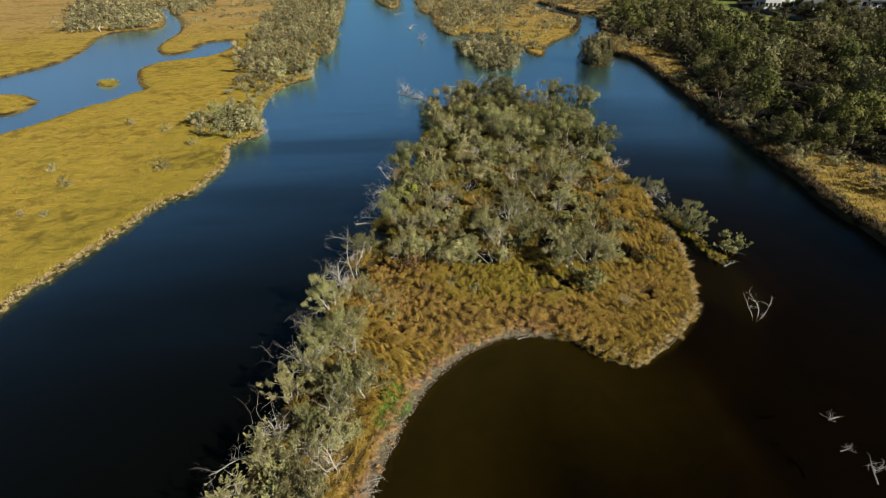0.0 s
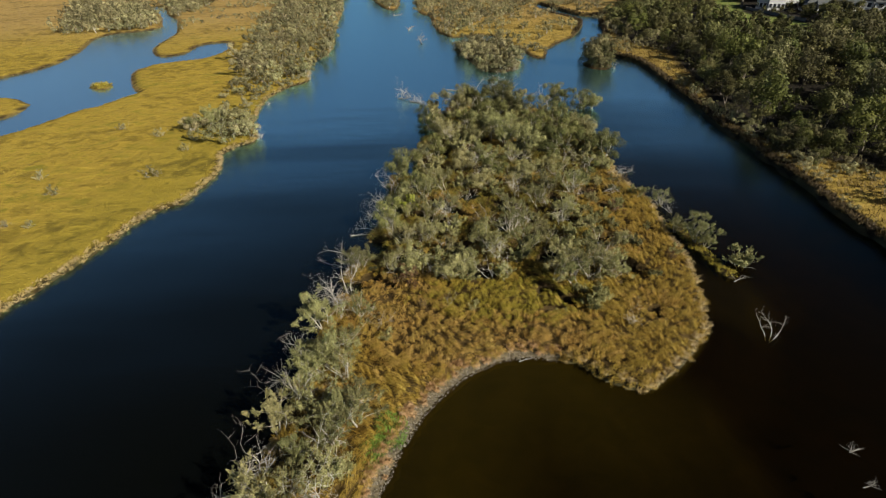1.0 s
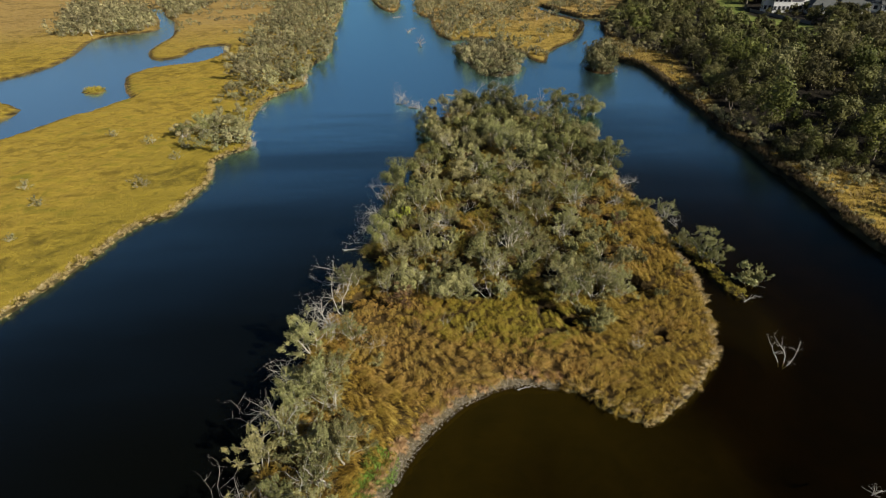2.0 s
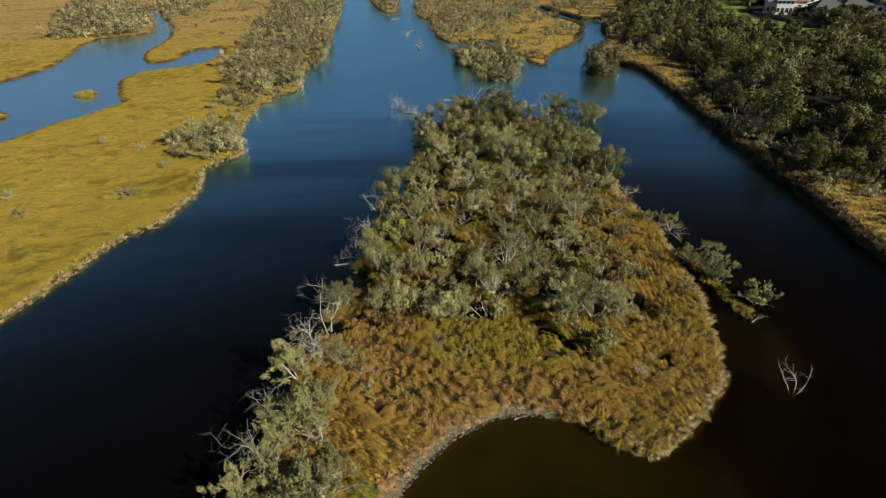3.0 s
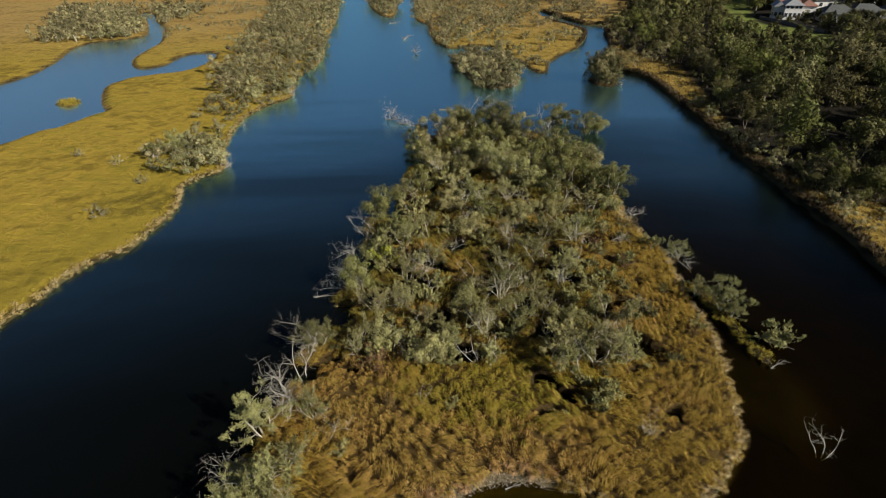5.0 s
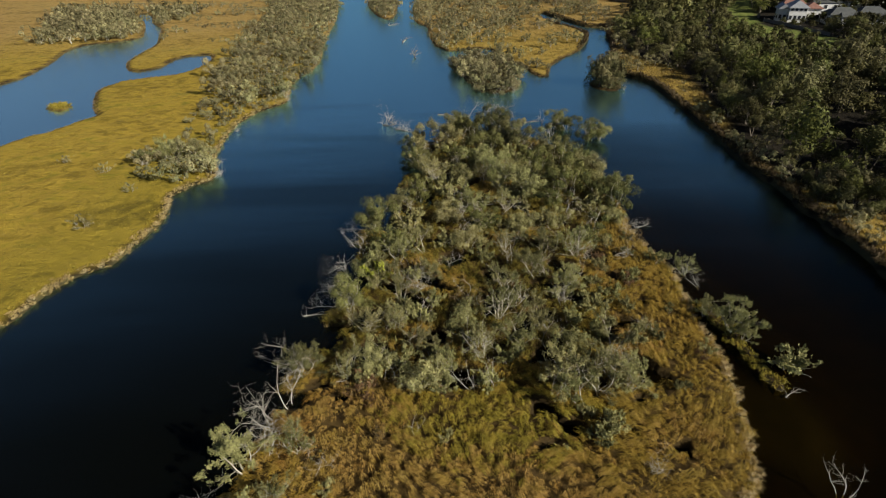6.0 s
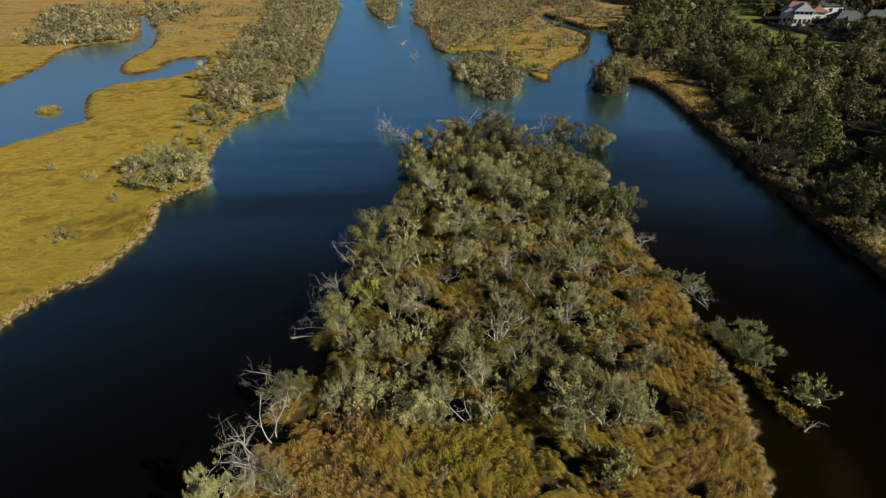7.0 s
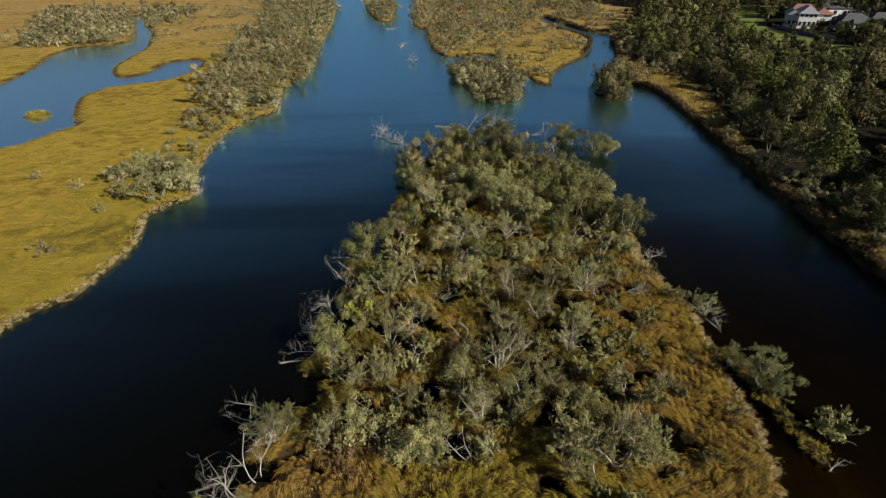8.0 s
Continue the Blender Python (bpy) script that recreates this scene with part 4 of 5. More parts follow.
fringe("bank_reeds", RIVER_LOOP, (-60, 25, -25, 200), 0.3, "gold rushes on top of the marsh bank", 29, lambda x, y: x < -20, 0.6, 14, 0.03, 0.95, MARSH)
fringe("bank_reeds", RIVER_LOOP, (40, 40, 62, 250), 0.2, "brown reeds darkened for shade along the wooded bank", 23, lambda x, y: x > 20, 1.0, 14, 0.04, 0.8, SHADED_REED, 0.15)
fringe("bank_reeds", RIVER_LOOP, (-15, 140, 60, 330), 0.35, "brown reeds round the far point", 24, lambda x, y: y > 140, 0.9, 8, 0.05, 0.3, BROWN, 0.3)
fringe("lagoon_reeds", LAGOON_LOOP, (-135, 60, -55, 270), 0.4, "brown reeds round the side lagoon", 25, lambda x, y: (x < 0) & (y > 122), 0.6, 8, 0.05, 0.3, BROWN, 0.3)
sedge_bed("islet_reeds", GREEN, "green reeds covering the lagoon islet", 26, (-80, 120, -70, 132), 800, 0.4, lambda x, y: inside_distance(SMALL_LOOPS[3], x, y) > 0.1, 9, 0.7, 0.06, 0.5, 0.2)

fringe("spit_reeds", SPIT_LOOP, (25, 46, 31, 65), 0.14, "olive tussocks on the mud spit", 27, lambda x, y: (x > 25) & tufted(x, y), 0.55, 22, 0.018, 0.2, GREEN)

def mounds(name, mat, label, seed, loop, gap, accept, tall, count, inset):
    """Rounded tussocks in a row along a shore, each a fountain of blades, with dark gaps between them."""
    rng = np.random.default_rng(seed)
    xs, ys, run = [], [], 0.0
    for (ax, ay), (bx, by) in zip(loop, np.roll(loop, -1, 0)):
        ln = math.hypot(bx - ax, by - ay)
        while ln < 60 and run < ln:
            xs.append(ax + (bx - ax) * run / ln)
            ys.append(ay + (by - ay) * run / ln)
            run += gap * rng.uniform(0.65, 1.5)
        run = max(run - ln, 0)
    x, y = np.array(xs), np.array(ys)
    d, e = land_distance(x, y), 0.3
    gx, gy = (land_distance(x + e, y) - d) / e, (land_distance(x, y + e) - d) / e
    put = inset + rng.uniform(-0.15, 0.2, len(x))
    x, y = x + gx * put, y + gy * put
    ok = accept(x, y)
    x, y, gx, gy = x[ok], y[ok], gx[ok], gy[ok]
    z = np.maximum(ground_height(x, y, land_distance(x, y)), 0.0)
    v, f = blades(rng, x, y, z, count, tall * rng.uniform(0.6, 1.3, len(x)), 0.014 if count > 80 else 0.035, 0.42, np.stack([-gx, -gy], 1) * 0.22, 1.7, 2, 0.30)
    return tagged(new(name, mesh_from(name, v, f, mat, False)), label, "reeds", kind="stuff")


mounds("shore_tussocks", PALE, "pale straw tussocks hanging over the island's edge", 33, ISLAND_LOOP, 0.95, lambda x, y: (x > 9) & (y < 75) & (cove_mask(x, y) < 0.6), 0.75, 190, 0.32)
mounds("cove_mounds", PINK, "rounded pinkish tussocks above the shingle", 34, ISLAND_LOOP, 1.0, lambda x, y: (x < 11) & (x > -6) & (y > 20) & (y < 40) & (cove_mask(x, y) > 0.3), 0.95, 190, 0.95)
mounds("bank_tussocks", PALE, "pale straw tussocks along the marsh bank", 35, RIVER_LOOP, 1.3, lambda x, y: (x < -25) & (y > 30) & (y < 110), 0.7, 90, 0.2)

mounds("wooded_bank_tussocks", SHADED_REED, "brown reed tussocks darkened for shade, in a row along the wooded bank", 36, RIVER_LOOP, 0.95, lambda x, y: (x > 42) & (y > 40) & (y < 215), 1.45, 70, 0.3)

# ---------------------------------------------------------------- trees of the island
paperbarks = Stock([plant("paperbark_tree", 40 + i, h, s, st, 5, 3, 0.085, int(lv * 1.3), 0.135, 0.42, LEAF_GREY, BARK,
                          "half-bare paperbark with pale dead limbs" if lv < 4000 else "grey-green paperbark with crooked pale limbs", "tree", "paperbarks by the river", True, 4, 0.34)
                    for i, (h, s, st, lv) in enumerate(((4.6, 3.2, 3, 7400), (4.0, 3.4, 4, 7400), (5.2, 3.0, 2, 6800), (3.6, 3.0, 3, 6400), (4.4, 3.6, 4, 8000), (5.0, 3.4, 3, 7200), (4.4, 3.6, 4, 2800), (4.0, 3.2, 4, 3400)))])
STRIP = [(-12.4, 20.8), (-11.4, 23.6), (-10.0, 21.5), (-8.1, 20.7), (-11.2, 29.0), (-10.0, 31.3), (-7.6, 30.0), (-5.9, 29.4), (-9.6, 33.9), (-7.3, 33.8), (-10.0, 40.0),
         (-7.8, 37.4), (-6.9, 41.6), (-8.2, 48.9), (-12.2, 15.5), (-9.8, 16.5), (-9.2, 26.4), (-7.0, 24.8), (-9.4, 23.9), (-8.6, 18.6), (-6.8, 17.6), (-11.0, 18.4), (-7.0, 27.6), (-8.8, 36.0), (-12.8, 10.5), (-10.2, 11.8), (-13.6, 5.0), (-11.0, 6.5), (-14.4, -1.0), (-12.0, 0.5), (-15.2, -8.0), (-12.4, -6.5), (-15.6, -14.0)]
THICKET = [(-4.7, 48.5), (-2.5, 49.6), (1.0, 47.2), (2.8, 48.8), (5.8, 50.5), (8.9, 51.6), (11.1, 46.8), (14.4, 46.7), (16.7, 51.2), (13.1, 51.4), (12.9, 45.3), (15.6, 48.8), (16.9, 47.0), (11.3, 54.8),
           (7.6, 55.6), (4.3, 55.1), (0.5, 51.9), (-1.4, 54.6), (-3.9, 54.1), (-6.0, 57.7), (-5.1, 64.1), (-1.9, 65.7), (1.3, 62.9), (-1.4, 59.8), (8.5, 60.9),
           (11.8, 62.4), (14.9, 60.6), (13.2, 66.8), (16.9, 66.6), (9.3, 68.0), (5.6, 68.2), (0.7, 67.4), (-5.1, 71.8)]
NORTH_END = [(2.3, 98.6, 1.0), (7.6, 103.2, 1.0), (11.4, 104.6, 1.05), (14.8, 97.6, 0.85), (9.0, 95.2, 0.9), (5.2, 104.8, 0.8), (13.2, 101.0, 0.8)]
NORTH_LOW = [(24.2, 81.6, 0.95), (20.6, 88.4, 1.0), (19.2, 92.0, 1.15), (22.3, 86.4, 1.15), (17.0, 94.6, 1.0), (8.0, 89.1, 1.25), (15.6, 88.0, 1.2), (19.5, 84.3, 1.2), (23.9, 78.0, 1.05), (1.5, 86.0, 1.3), (-0.5, 81.4, 0.9), (5.6, 85.5, 1.0), (9.9, 84.2, 1.25), (13.5, 80.9, 1.2), (16.5, 79.2, 1.0), (7.0, 76.8, 1.1),
             (10.4, 77.5, 0.95), (12.8, 87.1, 1.1), (21.8, 79.6, 0.9), (-2.7, 98.9, 0.75), (-1.6, 93.6, 0.8), (-5.3, 73.7, 1.1), (-2.8, 79.2, 0.85), (4.6, 92.2, 1.1), (-0.2, 90.0, 0.9), (3.4, 74.2, 0.8),
             (7.0, 72.2, 0.8), (11.7, 71.9, 0.85), (15.7, 72.6, 0.75), (19.6, 70.5, 0.8), (-3.1, 68.6, 0.8), (22.4, 73.6, 0.65)]
tall = Stock([plant("paperbark_tree", 260 + i, h, sp, 4, 6, 2, 0.10, 9500, 0.16, 0.85, (LEAF_GREY, LEAF_SHADE, LEAF_SHADE)[i], BARK, "tall dense grey-green paperbark at the island's tip", "tree", "paperbarks by the river", False, 4, 0.3, 20)
              for i, (h, sp) in enumerate(((5.6, 3.6), (6.0, 3.2), (5.2, 3.8)))])
dense = Stock([plant("paperbark_tree", 240 + i, h, sp, 4, 5, 2, 0.075, lv, 0.145, rad * 0.84, (LEAF_GREY, LEAF_SHADE, LEAF_SHADE, LEAF_GREY)[i], BARK, "dense rounded grey-green paperbark on the island", "tree", "paperbarks by the river", False, 4, 0.3, hd + 5)
               for i, (h, sp, lv, rad, hd) in enumerate(((3.5, 3.0, 6400, 0.92, 9), (3.0, 3.2, 6200, 0.90, 9), (4.2, 2.8, 6400, 0.90, 10), (2.6, 2.8, 5400, 0.85, 8)))])
pick = random.Random(5)
MIX = (0, 1, 2, 3, 4, 5, 0, 4, 6, 7, 6, 7)
for x, y in STRIP:
    paperbarks.put(pick.choice((0, 1, 3, 6, 6, 7, 7)), x, y, pick.uniform(0.64, 0.88), pick.uniform(0, 360))
for x, y in THICKET:
    if pick.random() < 0.3:
        dense.put(pick.randrange(4), x, y, pick.uniform(0.65, 0.9), pick.uniform(0, 360))
    else:
        paperbarks.put(pick.choice(MIX), x, y, pick.uniform(0.58, 0.92), pick.uniform(0, 360))
for i, (x, y, s) in enumerate(NORTH_END):
    tall.put(i, x, y, s, pick.uniform(0, 360))
for x, y, s in NORTH_LOW:
    if x > 17 or pick.random() < 0.6:
        dense.put(pick.randrange(4), x, y, s, pick.uniform(0, 360))
    else:
        paperbarks.put(pick.choice((0, 4, 5, 7)), x, y, s * 0.85, pick.uniform(0, 360))
for x, y, s in ((22.6, 109.2, 1.0), (23.7, 108.6, 0.75), (26.6, 103.4, 1.05), (28.2, 103.6, 0.8)):
    dense.put(pick.randrange(4), x, y, s, pick.uniform(0, 360), -0.25)
for x, y, s in ((27.2, 63.4, 0.6), (26.4, 56.4, 0.5)):
    paperbarks.put(pick.choice(MIX), x, y, s, pick.uniform(0, 360), -0.1)

paperbarks.put(4, 27.8, 54.2, 0.76, 40, -0.1)
paperbarks.put(1, 28.4, 53.2, 0.45, 200, -0.1)

saplings = Stock([plant("island_bush", 50 + i, h, s, 4, 3, 2, 0.03, lv, 0.19, 0.30, LEAF_GREY, BARK, "low grey-green bush among the sedge", "bush", "low bushes on the island", False)
                  for i, (h, s, lv) in enumerate(((1.6, 1.6, 2000), (1.2, 1.8, 1800), (2.0, 1.6, 2200)))])
saplings.put(1, 30.4, 49.4, 1.3, 70, -0.15)
grng = np.random.default_rng(17)
TREES = np.array(STRIP + THICKET + [p[:2] for p in NORTH_END + NORTH_LOW])


def bush_room(x, y):
    d = np.min(np.hypot(x[:, None] - TREES[None, :, 0], y[:, None] - TREES[None, :, 1]), 1)
    inner = (y > 47) & (x < 19 + 0.1 * (y - 60)) & ~(np.hypot((x - 4) / 2.6, (y - 61) / 3.2) < 1)
    return (inside_distance(ISLAND_LOOP, x, y) > 0.8) & inner & (d > 1.5) & (shade_hollow(x, y) < 0.2)


for x, y in scatter(grng, (-6, 68, 25, 109), 2.6, lambda x, y: (inside_distance(ISLAND_LOOP, x, y) > 0.6) & (shade_hollow(x, y) < 0.2), 6000, 18):
    saplings.put(pick.randrange(3), x, y, pick.uniform(1.1, 1.8), pick.uniform(0, 360))
for x, y in scatter(grng, (-8, 46, 24, 70), 2.3, bush_room, 6000, 30):
    saplings.put(pick.randrange(3), x, y, pick.uniform(0.8, 1.25), pick.uniform(0, 360))
for x, y, s in ((14.1, 42.9, 0.95), (13.4, 42.0, 0.7), (14.9, 43.6, 0.7), (10.8, 41.5, 0.45), (17.0, 57.6, 0.9), (20.2, 53.8, 0.7), (3.1, 42.4, 0.5), (19.5, 57.0, 0.8), (21.0, 61.5, 0.7), (18.6, 63.5, 0.8), (-4.6, 38.5, 0.6), (-9.2, 36.2, 0.9), (-6.0, 32.0, 0.8), (-6.5, 25.5, 0.8), (13.0, 44.6, 0.6)):
    saplings.put(pick.randrange(3), x, y, s, pick.uniform(0, 360))

dry_shrubs = Stock([plant("dry_shrub", 56 + i, 1.5, 1.9, 5, 4, 2, 0.028, 1300, 0.15, 0.26, LEAF_DRY, BARK_DARK, "half-dead brown shrub in the sedge", "shrub", "dry shrubs on the island", True, 3) for i in range(2)])
for i, (x, y, s) in enumerate(((-3.0, 46.5, 1.05), (-3.9, 47.2, 0.8), (-1.5, 42.8, 0.5), (21.0, 60.4, 0.8), (19.0, 66.2, 0.8), (23.4, 50.4, 0.6), (4.2, 58.2, 0.7), (23.8, 69.0, 0.7))):
    dry_shrubs.put(i, x, y, s, 70 * i)

# ---------------------------------------------------------------- dead trees
snags = Stock([plant("dead_tree", 60 + i, h, s, st, 5, 6, 0.036, 0, 0, 0, None, DEAD, "bleached bare dead tree with crooked limbs", "dead tree", "dead trees", True, 5, 0.42)
               for i, (h, s, st) in enumerate(((3.6, 2.6, 2), (2.8, 3.2, 3), (4.0, 2.2, 2), (3.9, 1.3, 3)))])
for x, y, s, k in ((-7.0, 22.8, 1.3, 1), (-11.2, 36.0, 1.3, 1), (-5.3, 40.3, 0.8, 0), (-8.7, 46.1, 1.3, 2), (-8.4, 27.5, 1.4, 0), (-11.6, 25.6, 1.25, 1),
                   (-7.8, 113.2, 1.3, 1), (27.9, 61.2, 0.8, 0), (27.6, 38.4, 1.0, 3), (25.2, 73.2, 0.6, 1), (-8.6, 61.0, 0.8, 1), (-4.6, 109.5, 0.9, 0),
                   (-6.6, 69.2, 1.1, 2), (8.6, 111.5, 1.2, 0), (7.6, 108.4, 1.75, 2), (9.9, 108.8, 1.95, 0), (12.0, 108.0, 1.8, 2), (4.6, 108.0, 1.3, 0), (10.9, 107.4, 1.9, 1), (-3.6, 108.8, 0.8, 1), (-5.4, 110.6, 0.7, 0), (20.2, 112.0, 1.0, 2), (25.2, 105.4, 0.8, 1), (16.4, 39.7, 0.7, 1), (0.9, 43.0, 0.5, 2),
                   (-8.8, 43.6, 1.25, 0), (-8.9, 48.6, 1.1, 1), (-9.4, 30.4, 1.2, 2), (-6.2, 66.5, 0.9, 0), (5.0, 59.5, 0.8, 2), (3.2, 66.0, 0.9, 0), (9.5, 57.8, 0.9, 1), (6.6, 47.4, 0.8, 2), (-9.0, 41.5, 1.1, 1), (-2.0, 62.0, 0.8, 2), (20.5, 105.5, 0.9, 1), (-29.9, 90.2, 0.7, 1), (-31.2, 95.0, 0.6, 0), (-29.6, 129.6, 0.8, 1), (-33.6, 110.0, 0.6, 1), (-30.4, 161.0, 0.8, 1), (17.5, 133.6, 0.7, 1), (41.0, 134.2, 0.6, 1)):
    snags.put(k, x, y, s, pick.uniform(0, 360), max(ground_at(x, y), -0.25))

for x, y, s, k, tilt in ((-9.6, 44.4, 1.2, 1, 52), (-9.2, 50.6, 1.2, 2, 50), (-10.6, 38.2, 1.2, 0, 50), (-11.0, 33.0, 1.2, 1, 48),
                         (-12.2, 23.4, 1.3, 2, 42), (-7.6, 58.6, 1.0, 0, 55), (-6.8, 63.4, 1.1, 1, 50), (-6.4, 73.6, 1.1, 0, 52),
                         (20.8, 66.0, 0.9, 1, -45), (22.9, 71.6, 0.9, 0, -50)):
    snags.put(k, x, y, s, -90 + pick.uniform(-35, 35), max(ground_at(x, y), -0.1), tilt)
inner = [p for p in scatter(grng, (-7, 47, 20, 100), 3.3, lambda x, y: inside_distance(ISLAND_LOOP, x, y) > 1.0, 4000, 60)]
for x, y in inner[:52]:
    snags.put(pick.randrange(3), x, y, pick.uniform(0.7, 1.15), pick.uniform(0, 360), ground_at(x, y), pick.uniform(-25, 25))
for x, y in scatter(grng, (15, 47, 25.5, 70), 2.4, lambda x, y: (inside_distance(ISLAND_LOOP, x, y) > 0.7) & (np.sin(x * 1.1) * np.sin(y * 0.9) > -0.2), 800, 15):
    saplings.put(pick.randrange(3), x, y, pick.uniform(0.45, 0.95), pick.uniform(0, 360))
yellow = plant("yellow_sapling", 58, 2.2, 1.7, 4, 3, 2, 0.03, 1500, 0.2, 0.34, LEAF_YELLOW, BARK, "bright yellow-green sapling among the paperbarks", "bush", "")
yellow.matrix_basis = pose(-3.8, 61.8, ground_at(-3.8, 61.8) - 0.02)

# ---------------------------------------------------------------- scrub along the banks
scrub = Stock([plant("marsh_shrub", 80 + i, h, s, st, 2, 2, 0.05, lv, 0.21, 0.62, LEAF_SCRUB, BARK,
                     "dense grey-olive shrub on the river bank", "shrub", "scrub along the banks", False, 3, 0.28, 9)
               for i, (h, s, st, lv) in enumerate(((2.7, 2.9, 4, 1450), (2.1, 2.7, 4, 1300), (3.0, 3.0, 3, 1500), (1.6, 2.4, 4, 1100)))])


thin_bush = Stock([plant("marsh_bush", 90 + i, 1.1, 2.0, 6, 3, 3, 0.03, 420, 0.2, 0.26, LEAF_SCRUB, BARK, "low pale grey twiggy bush on the open marsh", "bush", "low bushes on the marsh", True, 3) for i in range(2)])


def left_scrub(x, y):
    d = -inside_distance(RIVER_LOOP, x, y)
    width = np.interp(y, (85, 89, 96, 101, 110, 125, 150, 180, 240, 320), (0, 8, 11, 6.5, 7, 13, 21, 23, 28, 30))
    patch = np.sin(x * 0.55 + 1.4 * np.sin(y * 0.21)) * np.sin(y * 0.43 + 1.1 * np.sin(x * 0.3))
    return (d > 0.2) & (d < width) & (x < -25) & (inside_distance(LAGOON_LOOP, x, y) < -1) & (patch + 0.9 * (d < 2.2) > np.interp(y, (95, 125, 150, 190), (0.1, -0.25, -0.5, -0.6)))


def lagoon_scrub(x, y):
    return (inside_distance(LAGOON_LOOP, x, y) < -2) & (np.hypot((x + 130) / 48, (y - 236) / 42) < 1) & (x < -101) & (x > -126 - 0.55 * (y - 200))


def point_scrub(x, y):
    d = land_distance(x, y)
    left = (x < 14 + (y - 180) * 0.34 + 3 * np.sin(y * 0.3)) & (y > 178)
    back = (y > 236) & (np.sin(x * 0.13) + np.cos(y * 0.11) > -0.5)
    edge = ((d < 2.4) & (x < 27)) | ((np.sin(x * 0.5) * np.sin(y * 0.37 + 1) > 0.42) & (x > 18))
    return (d > 0.3) & (left | back | edge) & (x > -14) & (x < 66) & (y > 147) & (inside_distance(SMALL_LOOPS[0], x, y) < 0)


def low_scrub(x, y):
    n = np.sin(x * 0.12 + 1.0) * np.sin(y * 0.16) + 0.6 * np.sin(y * 0.45 + x * 0.08)
    return (land_distance(x, y) > 1.5) & (n > 0.45) & (y > 195 - (x + 90) * 0.3)


def islet_scrub(x, y):
    return (inside_distance(SMALL_LOOPS[0], x, y) > -0.3) | (inside_distance(SMALL_LOOPS[1], x, y) > -0.3)


srng = np.random.default_rng(7)
far_places = []
for box, gap, rule, most, scale in (((-65, 84, -28, 185), 2.5, left_scrub, 210, 1.0), ((3, 130, 24, 175), 2.2, islet_scrub, 60, 1.12)):
    for x, y in scatter(srng, box, gap, rule, 9000, most):
        scrub.put(pick.randrange(4), x, y, pick.choice((0.45, 0.7, 0.85, 1.0, 1.15, 1.3)) * (0.6 if 97 < y < 122 else scale), pick.uniform(0, 360), -0.35 if scale > 1 else None)
for x, y, s in ((-42.6, 94.2, 0.7), (-40.2, 95.6, 0.85), (-37.6, 94.4, 0.8), (-35.2, 95.8, 0.9), (-33.4, 93.4, 0.75), (-39.0, 98.4, 0.7)):
    paperbarks.put(pick.choice((0, 1, 3, 7)), x, y, s, pick.uniform(0, 360))
for x, y, s in ((-54.9, 95.2, 0.45), (-39.6, 84.0, 0.4), (-40.3, 74.2, 0.55), (-46.8, 91.4, 0.45), (-56.0, 74.0, 0.45), (-51.0, 68.9, 0.45), (-48.3, 59.7, 0.3), (-51.2, 59.8, 0.3)):
    thin_bush.put(pick.randrange(2), x, y, s * 1.9, pick.uniform(0, 360))
for box, gap, rule, most, a, b in (((-80, 185, -28, 330), 2.8, left_scrub, 210, 0.8, 1.25), ((-180, 190, -100, 272), 3.6, lagoon_scrub, 190, 0.7, 1.7),
                                   ((-14, 146, 66, 330), 2.6, point_scrub, 420, 0.65, 1.15), ((-36, 240, -14, 330), 3.4, lambda x, y: inside_distance(SMALL_LOOPS[2], x, y) > 0.5, 40, 1.0, 1.4),
                                   ((-110, 190, -40, 320), 3.2, low_scrub, 170, 0.3, 0.75)):
    far_places += [(x, y, srng.uniform(a, b)) for x, y in scatter(srng, box, gap, rule, 9000, most)]
brush("far_scrub", "grey-olive scrub on the far marsh and point", "shrubs", far_places, 300, 2.4, 3.2, 320, 0.42, 0.8, LEAF_SCRUB, BARK, heads=8)

# ---------------------------------------------------------------- the wood on the far bank
gums = Stock([plant("woodland_tree", 100 + i, h, s, st, 4, 1, 0.12, lv, 0.30, 1.15, (LEAF_WOOD, LEAF_WOOD, LEAF_GUM, LEAF_GREEN, LEAF_WOOD, LEAF_GUM)[i], BARK_DARK,
                    "rounded bright green tree in the riverside wood" if i == 3 else "dark olive-green tree in the riverside wood", "tree", "riverside wood", False, 3, 0.28, 15)
              for i, (h, s, st, lv) in enumerate(((7.4, 4.6, 2, 2900), (6.2, 4.6, 3, 2900), (8.6, 4.8, 2, 3000), (6.5, 5.0, 2, 3000), (5.0, 4.4, 3, 2400), (7.0, 4.8, 3, 2400)))])


for x, y, s in ((37.6, 138.6, 1.15), (36.0, 137.0, 0.95), (39.4, 137.2, 0.95), (38.6, 141.0, 1.0),
                (36.4, 141.4, 0.55), (40.6, 139.6, 0.55), (34.9, 139.4, 0.45), (38.0, 135.2, 0.5), (40.0, 135.0, 0.42), (40.8, 142.0, 0.45)):
    gums.put(pick.choice((5, 5, 2)), x, y, s, pick.uniform(0, 360), -0.35)


for x, y, s in ((48.6, 77.6, 0.42), (50.2, 75.8, 0.5), (52.4, 76.8, 0.6), (51.0, 79.6, 0.5), (53.8, 79.5, 0.62), (54.8, 75.5, 0.62), (52.6, 83.0, 0.5), (49.6, 82.0, 0.34), (51.8, 72.8, 0.4)):
    gums.put(pick.choice((1, 4, 5, 3)), x, y, s, pick.uniform(0, 360))


